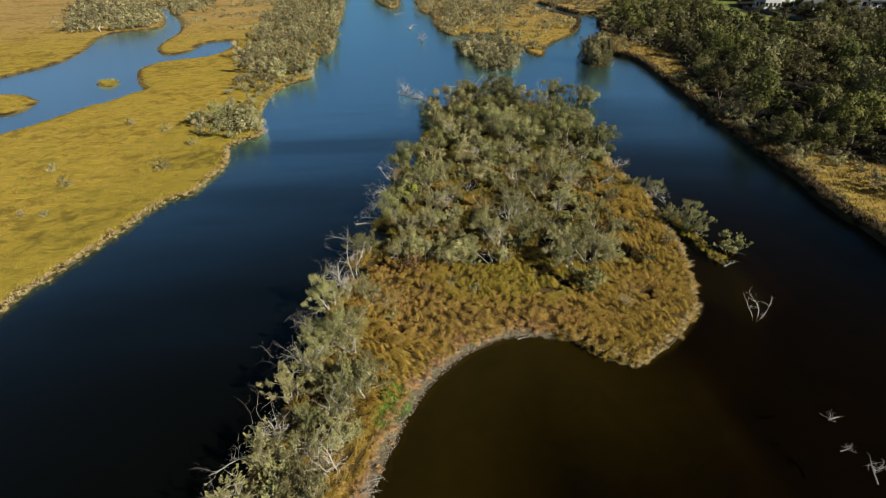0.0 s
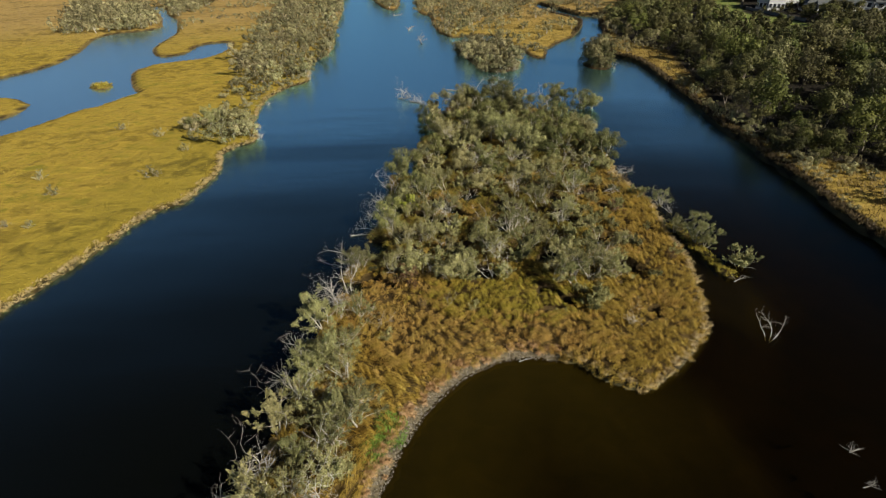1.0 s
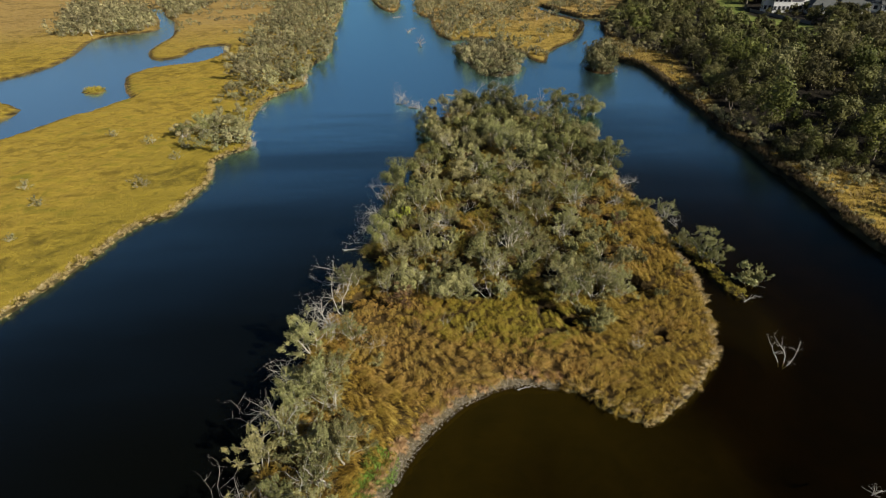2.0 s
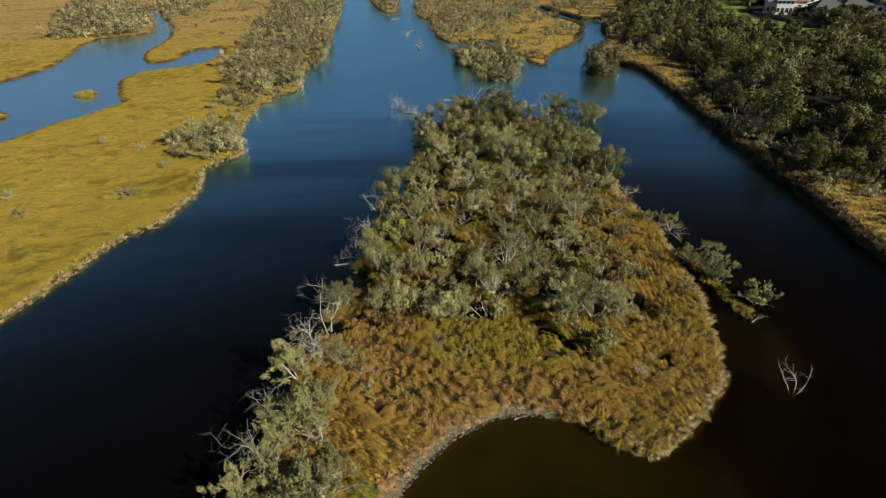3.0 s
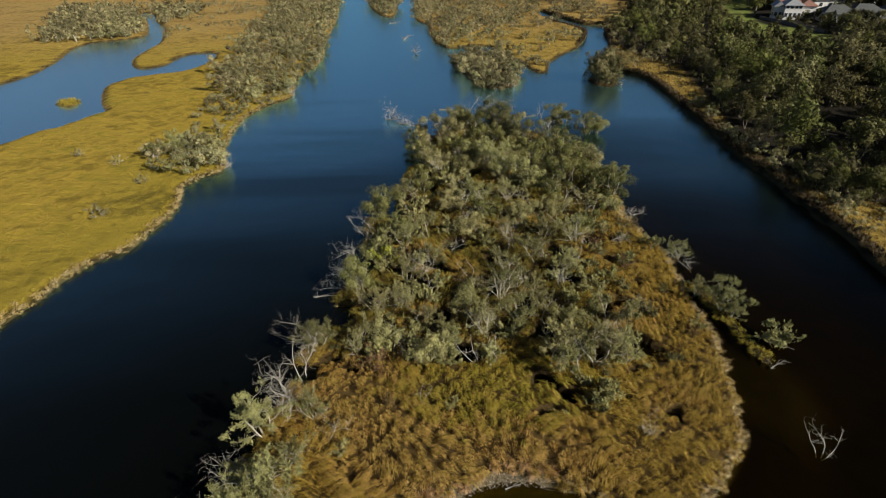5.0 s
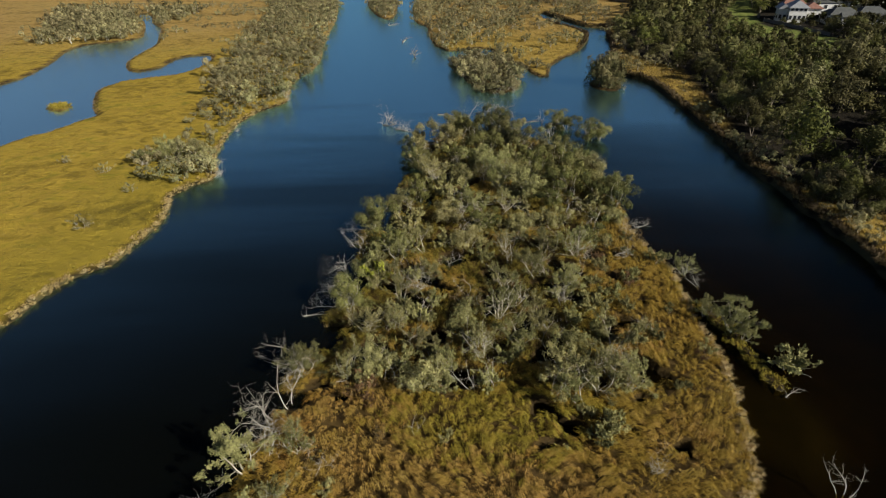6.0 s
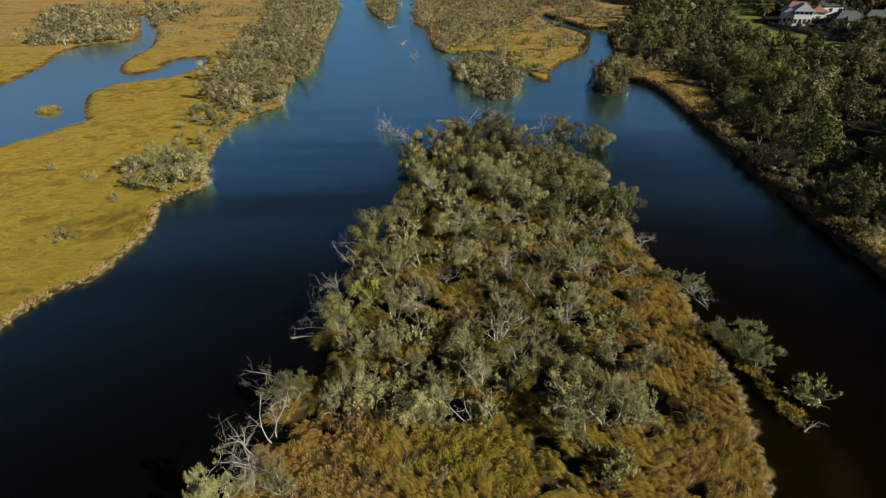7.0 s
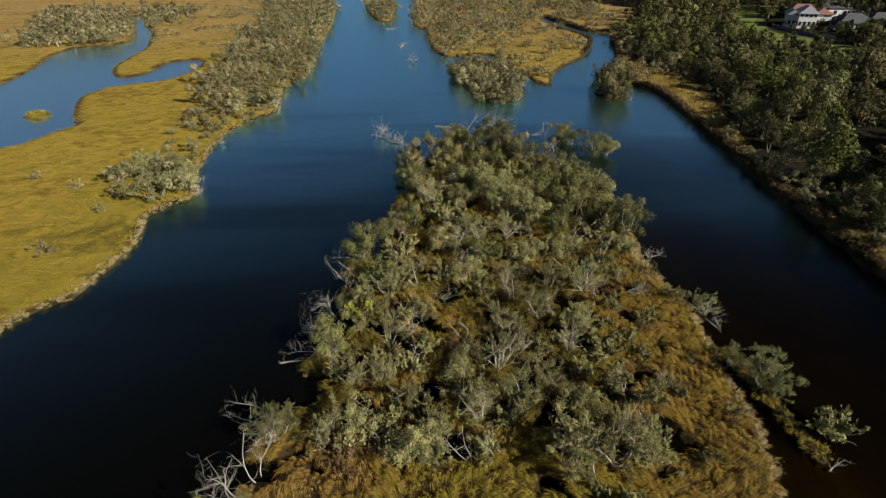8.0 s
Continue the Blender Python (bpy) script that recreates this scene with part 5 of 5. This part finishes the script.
def bank_shrubs(x, y):
    d = land_distance(x, y)
    return (d > 0.9) & (x > 44) & (inside_distance(WOOD_LOOP, x, y) < 3.0) & (np.sin(x * 0.9 + y * 0.31) * np.sin(y * 0.47 + 1.0) > np.interp(y, (50, 66, 76, 100, 108, 150), (0.55, 0.5, -0.25, -0.1, 0.85, 0.97)))


for x, y in scatter(srng, (46, 46, 60, 190), 1.7, bank_shrubs, 6000, 90):
    scrub.put(pick.randrange(4), x, y, pick.choice((0.3, 0.45, 0.6, 0.75)), pick.uniform(0, 360))


def in_wood(x, y):
    return (inside_distance(WOOD_LOOP, x, y) > 1.3) & (x < 84 + 0.7 * (y - 60)) & (inside_distance(LAWN_LOOP, x, y) < -1.5) & ~((x > 104) & (y > 196 - (x - 98) * 0.6) & (x < 156) & (y < 228))


def clearing(x, y):
    """Gaps in the wood, their floor blackened for shade, where little grows."""
    return (np.hypot((x - 64) / 7.5, (y - 99) / 11.5) < 1) | (np.hypot((x - 62) / 4, (y - 118) / 6) < 1) | (np.hypot((x - 80) / 6, (y - 118) / 6) < 1) | (np.sin(x * 0.31 + 1.2 * np.sin(y * 0.17)) * np.sin(y * 0.27 + 0.5) > 0.55)


tall_wood = scatter(srng, (49, 44, 165, 262), 6.8, lambda x, y: in_wood(x, y) & ~(clearing(x, y) & (y < 150)), 22000, 2000)
TALL = np.array(tall_wood)
low_wood = scatter(srng, (47, 44, 165, 262), 4.3, lambda x, y: in_wood(x, y) & ~(clearing(x, y) & (y < 150)) & (np.min(np.hypot(x[:, None] - TALL[None, :, 0], y[:, None] - TALL[None, :, 1]), 1) > 2.6), 9000, 2000)
tall_wood.sort(key=lambda p: p[0] + 0.35 * p[1])
low_wood.sort(key=lambda p: p[0] + 0.35 * p[1])
for x, y in tall_wood[:150]:
    gums.put(pick.choice((0, 1, 2, 3, 3, 0, 2, 3, 5)), x, y, pick.uniform(0.95, 1.3) * (0.48 if float(inside_distance(WOOD_LOOP, np.array([x]), np.array([y]))[0]) < 6.0 else 0.62 if y > 138 and x > 68 else 0.8 if y > 150 else 1.0), pick.uniform(0, 360))
for x, y in low_wood[:70]:
    gums.put(pick.choice((1, 4, 4, 5)), x, y, pick.uniform(0.5, 0.8) * (0.8 if y > 138 else 1.0), pick.uniform(0, 360))
near_wood = tall_wood[150:] + low_wood[70:]
rest = [(x, y, srng.uniform(0.55, 0.75) if y < 212 else srng.uniform(0.7, 1.1)) for x, y in near_wood]
rest += [(x, y, srng.uniform(0.8, 1.3)) for x, y in scatter(srng, (66, 262, 250, 340), 7.0, lambda x, y: (inside_distance(LAWN_LOOP, x, y) < -2) & ~((x > 104) & (x < 156) & (y < 228)) & (np.sin(x * 0.07) + np.sin(y * 0.09 + 1) > -0.6), 5000, 170)]
rest += [(x, y, srng.uniform(0.8, 1.1)) for x, y in scatter(srng, (150, 150, 240, 300), 7.5, lambda x, y: (x > 150) & (x < 84 + 0.7 * (y - 60)), 3000, 120)]
under = [(x, y, srng.uniform(0.6, 1.2)) for x, y in scatter(srng, (48, 46, 130, 200), 3.0, lambda x, y: in_wood(x, y) & ~clearing(x, y), 9000, 300)]
gaps = [(x, y, srng.uniform(0.4, 0.95)) for x, y in scatter(srng, (50, 80, 130, 175), 2.6, lambda x, y: in_wood(x, y) & clearing(x, y), 5000, 110)]
brush("wood_understorey", "dark olive shrubs under the riverside wood", "shrubs", under[:70] + gaps, 340, 2.0, 2.6, 260, 0.42, 0.75, LEAF_WOOD, BARK_DARK, heads=4)
brush("far_wood", "dark olive-green wood beyond the bank", "trees", rest, 320, 6.8, 5.0, 420, 0.85, 1.5, LEAF_WOOD, BARK_DARK, heads=6)

# ---------------------------------------------------------------- houses beyond the wood
WHITE = plain("white_weatherboard", (0.56, 0.56, 0.53), (0.70, 0.70, 0.67), 1.2, 0.6)
TIN = plain("pale_metal_roof", (0.25, 0.265, 0.275), (0.35, 0.365, 0.375), 0.7, 0.45, 0.3)
SLATE = plain("grey_tile_roof", (0.055, 0.06, 0.058), (0.105, 0.11, 0.105), 1.5, 0.8)
TERRACOTTA = plain("terracotta_roof", (0.17, 0.085, 0.062), (0.27, 0.145, 0.11), 1.5, 0.8)
GLASS = plain("dark_window_glass", (0.02, 0.025, 0.03), (0.05, 0.055, 0.06), 0.6, 0.08)
FENCE = plain("grey_fence_boards", (0.14, 0.13, 0.115), (0.24, 0.225, 0.20), 2.0, 0.85)


def prism(name, parent, mat, rows, faces):
    """A closed solid from named corner rows."""
    bm = bmesh.new()
    vs = [bm.verts.new(p) for p in rows]
    for f in faces:
        bm.faces.new([vs[i] for i in f])
    bmesh.ops.recalc_face_normals(bm, faces=bm.faces)
    me = bpy.data.meshes.new(name)
    bm.to_mesh(me)
    bm.free()
    me.materials.append(mat)
    return part(name, me, parent)


def block(name, parent, mat, a, b):
    (x0, y0, z0), (x1, y1, z1) = a, b
    p = [(x0, y0, z0), (x1, y0, z0), (x1, y1, z0), (x0, y1, z0), (x0, y0, z1), (x1, y0, z1), (x1, y1, z1), (x0, y1, z1)]
    return prism(name, parent, mat, p, [(0, 1, 2, 3), (4, 5, 6, 7), (0, 1, 5, 4), (1, 2, 6, 5), (2, 3, 7, 6), (3, 0, 4, 7)])


def roof(parent, mat, x0, y0, x1, y1, z, top, hip, over=0.45, name="roof"):
    """A pitched roof with its ridge along the longer side; hip 0 gives gables."""
    x0, y0, x1, y1 = x0 - over, y0 - over, x1 + over, y1 + over
    if x1 - x0 >= y1 - y0:
        r = [(x0 + hip, (y0 + y1) / 2, top), (x1 - hip, (y0 + y1) / 2, top)]
        f = [(4, 5, 9, 8), (6, 7, 8, 9), (7, 4, 8), (5, 6, 9)]
    else:
        r = [((x0 + x1) / 2, y0 + hip, top), ((x0 + x1) / 2, y1 - hip, top)]
        f = [(5, 6, 9, 8), (7, 4, 8, 9), (4, 5, 8), (6, 7, 9)]
    p = [(x0, y0, z), (x1, y0, z), (x1, y1, z), (x0, y1, z), (x0, y0, z + 0.18), (x1, y0, z + 0.18), (x1, y1, z + 0.18), (x0, y1, z + 0.18)] + r
    return prism(name, parent, mat, p, [(0, 1, 2, 3), (0, 1, 5, 4), (1, 2, 6, 5), (2, 3, 7, 6), (3, 0, 4, 7)] + f)


def window(parent, side, u, z, w, h, at):
    """A window on the wall y = at (side 'y') or x = at (side 'x'), facing the river."""
    def corner(a, b, c, d, e, f):
        return ((a, b, c), (d, e, f)) if side == "y" else ((b, a, c), (e, d, f))
    fr = block("window", parent, WHITE, *corner(u - w / 2 - 0.09, at - 0.06, z - 0.09, u + w / 2 + 0.09, at + 0.05, z + h + 0.09))
    block("pane", fr, GLASS, *corner(u - w / 2, at - 0.075, z, u + w / 2, at - 0.02, z + h))


def house(name, x, y, turn, label, blocks):
    """blocks: rows of (x0, y0, x1, y1, eave, top, hip, roof material, windows on the front, on the side)."""
    root = tagged(new(name), label, "house")
    root.matrix_basis = pose(x, y, ground_at(x, y) - 0.1, 0, 0, turn)
    for x0, y0, x1, y1, eave, top, hip, mat, front, side in blocks:
        block("wall", root, WHITE, (x0, y0, 0), (x1, y1, eave))
        if hip == 0:
            if x1 - x0 >= y1 - y0:
                rows = [(x, yy, zz) for x in (x0, x1) for yy, zz in ((y0, eave), (y1, eave), ((y0 + y1) / 2, top - 0.2))]
            else:
                rows = [(xx, yy, zz) for yy in (y0, y1) for xx, zz in ((x0, eave), (x1, eave), ((x0 + x1) / 2, top - 0.2))]
            prism("gable", root, WHITE, rows, [(0, 1, 2), (3, 4, 5), (0, 1, 4, 3), (1, 2, 5, 4), (2, 0, 3, 5)])
        roof(root, mat, x0, y0, x1, y1, eave, top, hip)
        storeys = 2 if eave > 4 else 1
        for k in range(front):
            for st in range(storeys):
                window(root, "y", x0 + (x1 - x0) * (k + 0.5) / front, 1.0 + 2.6 * st, min(1.1, (x1 - x0) / front * 0.6), 1.2, y0)
        for k in range(side):
            for st in range(storeys):
                window(root, "x", y0 + (y1 - y0) * (k + 0.5) / side, 1.0 + 2.6 * st, 1.0, 1.2, x0)
    return root


house("two_storey_house", 117.5, 211.0, -14, "white two-storey weatherboard house with pale metal and terracotta roofs",
      [(-2.4, -3.2, 2.8, 3.2, 4.4, 6.6, 2.1, TIN, 4, 3), (-5.0, -1.2, -2.4, 2.4, 3.9, 5.5, 0, TIN, 2, 2), (2.8, -0.6, 7.6, 5.2, 4.0, 5.8, 2.4, TERRACOTTA, 3, 0), (-3.2, 3.2, 4.0, 8.0, 4.4, 6.4, 2.0, TERRACOTTA, 0, 2)])
for x, y, turn in ((128.0, 203.5, -10), (138.0, 205.0, -14), (148.5, 204.0, -20)):
    house("unit_house", x, y, turn, "single-storey white unit with a dark grey tiled roof", [(-4.2, -3.2, 4.2, 3.2, 2.9, 4.9, 2.8, SLATE, 3, 2), (-1.5, -5.2, 3.5, -3.2, 2.6, 3.9, 0, SLATE, 2, 1)])
for x, y, turn, mat, word in ((157, 240, 10, TERRACOTTA, "terracotta"), (176, 251, -12, TERRACOTTA, "terracotta"), (141, 234, -5, SLATE, "dark grey"), (165, 215, 20, SLATE, "dark grey"), (182, 226, 5, TERRACOTTA, "terracotta")):
    house("suburban_house", x, y, turn, "far white suburban house with a %s hipped roof" % word, [(-6.5, -4.5, 6.5, 4.5, 2.9, 5.2, 3.6, mat, 4, 3)])


def boundary_fence(a, b, gap=2.4):
    root = tagged(new("boundary_fence"), "weathered grey paling fence round the house garden", "fence")
    n = round(math.dist(a, b) / gap)
    turn = math.degrees(math.atan2(b[1] - a[1], b[0] - a[0]))
    root.matrix_basis = pose(a[0], a[1], ground_at(*a) - 0.1, 0, 0, turn)
    first = block("fence_post", root, FENCE, (-0.06, -0.06, 0), (0.06, 0.06, 1.25))
    panel = block("fence_panel", root, FENCE, (0.07, -0.025, 0.12), (gap - 0.07, 0.025, 1.12))
    for k in range(1, n + 1):
        part("fence_post", first.data, root).location = (gap * k, 0, 0)
        if k < n:
            part("fence_panel", panel.data, root).location = (gap * k, 0, 0)


boundary_fence((108.6, 212.0), (113.2, 184.0))


def palm(x, y):
    root = tagged(new("date_palm"), "tall garden palm with arching dull green fronds", "palm")
    root.matrix_basis = pose(x, y, ground_at(x, y) - 0.1)
    verts, faces = [], []
    tube(verts, faces, [(0, 0, 0), (0.05, 0, 1.5), (0, 0.08, 3), (0, 0, 4.6)], [0.42, 0.36, 0.34, 0.3], 9)
    part("trunk", mesh_from("trunk", [tuple(v) for v in verts], faces, BARK_DARK), root)
    v, f = [], []
    for i in range(9):
        u0 = i / 9
        for sgn in (-1, 1):
            px, pz = 3.0 * u0, 1.9 * u0 - 2.4 * u0 * u0
            ln = 0.75 * math.sin(math.pi * (0.12 + 0.85 * u0))
            k = len(v)
            v += [(px, 0, pz), (px + 0.22, 0, pz + 0.02), (px + 0.55, sgn * ln, pz - 0.28), (px + 0.30, sgn * ln * 0.7, pz - 0.16)]
            f.append((k, k + 1, k + 2, k + 3))
    frond = mesh_from("frond", v, f, LEAF_GREEN, False)
    for i in range(30):
        ob = part("frond", frond, root)
        ob.matrix_basis = pose(0, 0, 4.55, 0, 32 - 26 * (i % 3), i * 47)


palm(110.5, 219.5)
for x, y, s in ((102.5, 237.0, 1.3), (116.0, 255.0, 1.3), (120.0, 243.0, 1.2), (116.5, 190.0, 0.5), (120.0, 187.0, 0.7), (124.5, 188.0, 0.8), (129.0, 190.0, 0.7), (118.5, 194.0, 0.5), (122.5, 197.5, 0.55), (128.0, 197.0, 0.5), (133.0, 198.5, 0.6), (139.0, 198.0, 0.6), (114.5, 204.5, 0.35), (117.5, 205.5, 0.4), (122.0, 207.5, 0.6), (112.5, 207.0, 0.4), (117.0, 198.5, 0.4), (132.5, 206.0, 0.7), (117.0, 180.0, 0.85), (113.0, 171.0, 0.9), (121.0, 176.0, 0.85), (123.4, 204.6, 0.55), (111.6, 199.0, 0.45), (126.5, 193.0, 0.75)):
    gums.put(pick.choice((0, 1, 4)), x, y, s, pick.uniform(0, 360))

# ---------------------------------------------------------------- fallen wood in the open water
def fallen_tree(seed, length, limbs, rise):
    """A trunk lying in the water, with crooked limbs that stand up from it and some that trail."""
    rng = random.Random(seed)
    verts, faces = [], []
    trunk = wander(rng, (-length / 2, 0, 0.05), (1, 0, 0.05), length, 6, 0.10, 0.0)
    tube(verts, faces, trunk, [0.13, 0.12, 0.11, 0.10, 0.085, 0.07, 0.04], 7)
    for i in range(limbs):
        at = trunk[rng.choice((1, 2, 3, 4, 5, 6))]
        a = rng.uniform(0, 6.283)
        limb = wander(rng, at, (math.cos(a), math.sin(a), rng.uniform(0.1, 1.1)), rise * rng.uniform(0.5, 1.1), 4, 0.38, 0.02)
        tube(verts, faces, limb, [0.06, 0.05, 0.04, 0.03, 0.012], 5)
        for _ in range(3):
            a = rng.uniform(0, 6.283)
            tube(verts, faces, wander(rng, limb[rng.choice((2, 3, 4))], (math.cos(a), math.sin(a), rng.uniform(0, 0.8)), rise * rng.uniform(0.2, 0.45), 3, 0.4, 0), [0.026, 0.02, 0.014, 0.006], 3)
    root = tagged(new("fallen_tree"), "grey fallen tree with broken limbs lying in the river", "fallen tree", "fallen trees in the river")
    part("trunk", mesh_from("trunk", [tuple(v) for v in verts], faces, DRIFT), root)
    return root


logs = Stock([fallen_tree(400, 4.2, 7, 1.7), fallen_tree(401, 3.2, 9, 2.2), fallen_tree(402, 5.0, 4, 1.0)])
for x, y, s, k, turn in ((-5.4, 171.0, 1.25, 1, 100), (-9.7, 195.0, 1.25, 0, 80), (-15.7, 227.0, 0.9, 0, 20), (4.2, 118.0, 1.1, 2, -12), (-7.0, 112.2, 0.9, 1, -25), (-4.2, 109.4, 0.9, 0, -30),
                         (18.6, 113.4, 0.8, 0, 15), (27.2, 26.9, 0.36, 1, 200), (26.5, 24.3, 0.26, 1, 10), (27.1, 22.4, 0.45, 1, 70), (29.2, 47.0, 0.4, 0, 30), (-9.1, 57.2, 0.5, 0, 10), (-30.2, 90.4, 0.5, 1, 30), (26.2, 73.6, 0.45, 1, 10), (-5.0, 21.4, 0.5, 1, 60), (-4.6, 22.6, 0.35, 0, 20), (-5.2, 19.8, 0.55, 0, 110), (6.9, 36.2, 0.3, 0, 20)):
    logs.put(k, x, y, s, turn, max(ground_at(x, y), 0.0))


# ---------------------------------------------------------------- stones of the cove's shore
def shore_stones(name, label, seed, count):
    """Flattened pebbles and cobbles strewn along the cove, half sunk in the shingle."""
    rng = np.random.default_rng(seed)
    x, y = rng.uniform(-7, 11, 60000), rng.uniform(19, 39, 60000)
    d = inside_distance(ISLAND_LOOP, x, y)
    ok = (cove_mask(x, y) > 0.3) & (d > -0.35) & (d < 0.8)
    x, y = x[ok][:count], y[ok][:count]
    z = ground_height(x, y, land_distance(x, y))
    n = len(x)
    r = 0.025 + 0.06 * rng.random(n) ** 3
    turn = rng.uniform(0, 6.283, n)
    unit = np.array([(1, 0, 0), (0.3, 0.9, 0.05), (-0.85, 0.4, 0), (-0.6, -0.75, 0.05), (0.5, -0.85, 0), (0.1, 0, 0.6), (0, 0, -0.6)])
    p = unit[None] * (1 + 0.25 * rng.normal(0, 1, (n, 7, 1))) * r[:, None, None] * np.array((1, 0.8, 0.8))
    c, sn = np.cos(turn)[:, None], np.sin(turn)[:, None]
    v = np.stack([p[:, :, 0] * c - p[:, :, 1] * sn + x[:, None], p[:, :, 0] * sn + p[:, :, 1] * c + y[:, None], p[:, :, 2] + z[:, None] + 0.01], -1)
    f = np.array([(i, (i + 1) % 5, 5) for i in range(5)] + [((i + 1) % 5, i, 6) for i in range(5)])
    faces = (f[None] + 7 * np.arange(n)[:, None, None]).reshape(-1, 3)
    return tagged(new(name, mesh_from(name, v.reshape(-1, 3), faces, STONE, False)), label, "pebbles", kind="stuff")


def stone_material():
    m, n, l = material("shore_stone")
    g = n.new("ShaderNodeNewGeometry")
    c = ramp(n, l, g.outputs["Random Per Island"], [(0.0, (0.06, 0.05, 0.035)), (0.5, (0.20, 0.17, 0.12)), (0.9, (0.27, 0.235, 0.17)), (1.0, (0.38, 0.34, 0.27))])
    a = noise_tex(n, l, g.outputs["Position"], 30.0, 4)
    finish(n, l, mix(n, l, 0.4, c, ramp(n, l, a, [(0.3, (0.5, 0.5, 0.5)), (0.7, (1, 1, 1))]), "MULTIPLY"), 0.75, a, 0.4, 0.01)
    return m


STONE = stone_material()
shore_stones("shingle", "small grey-brown stones strewn along the cove's shore", 71, 4200)
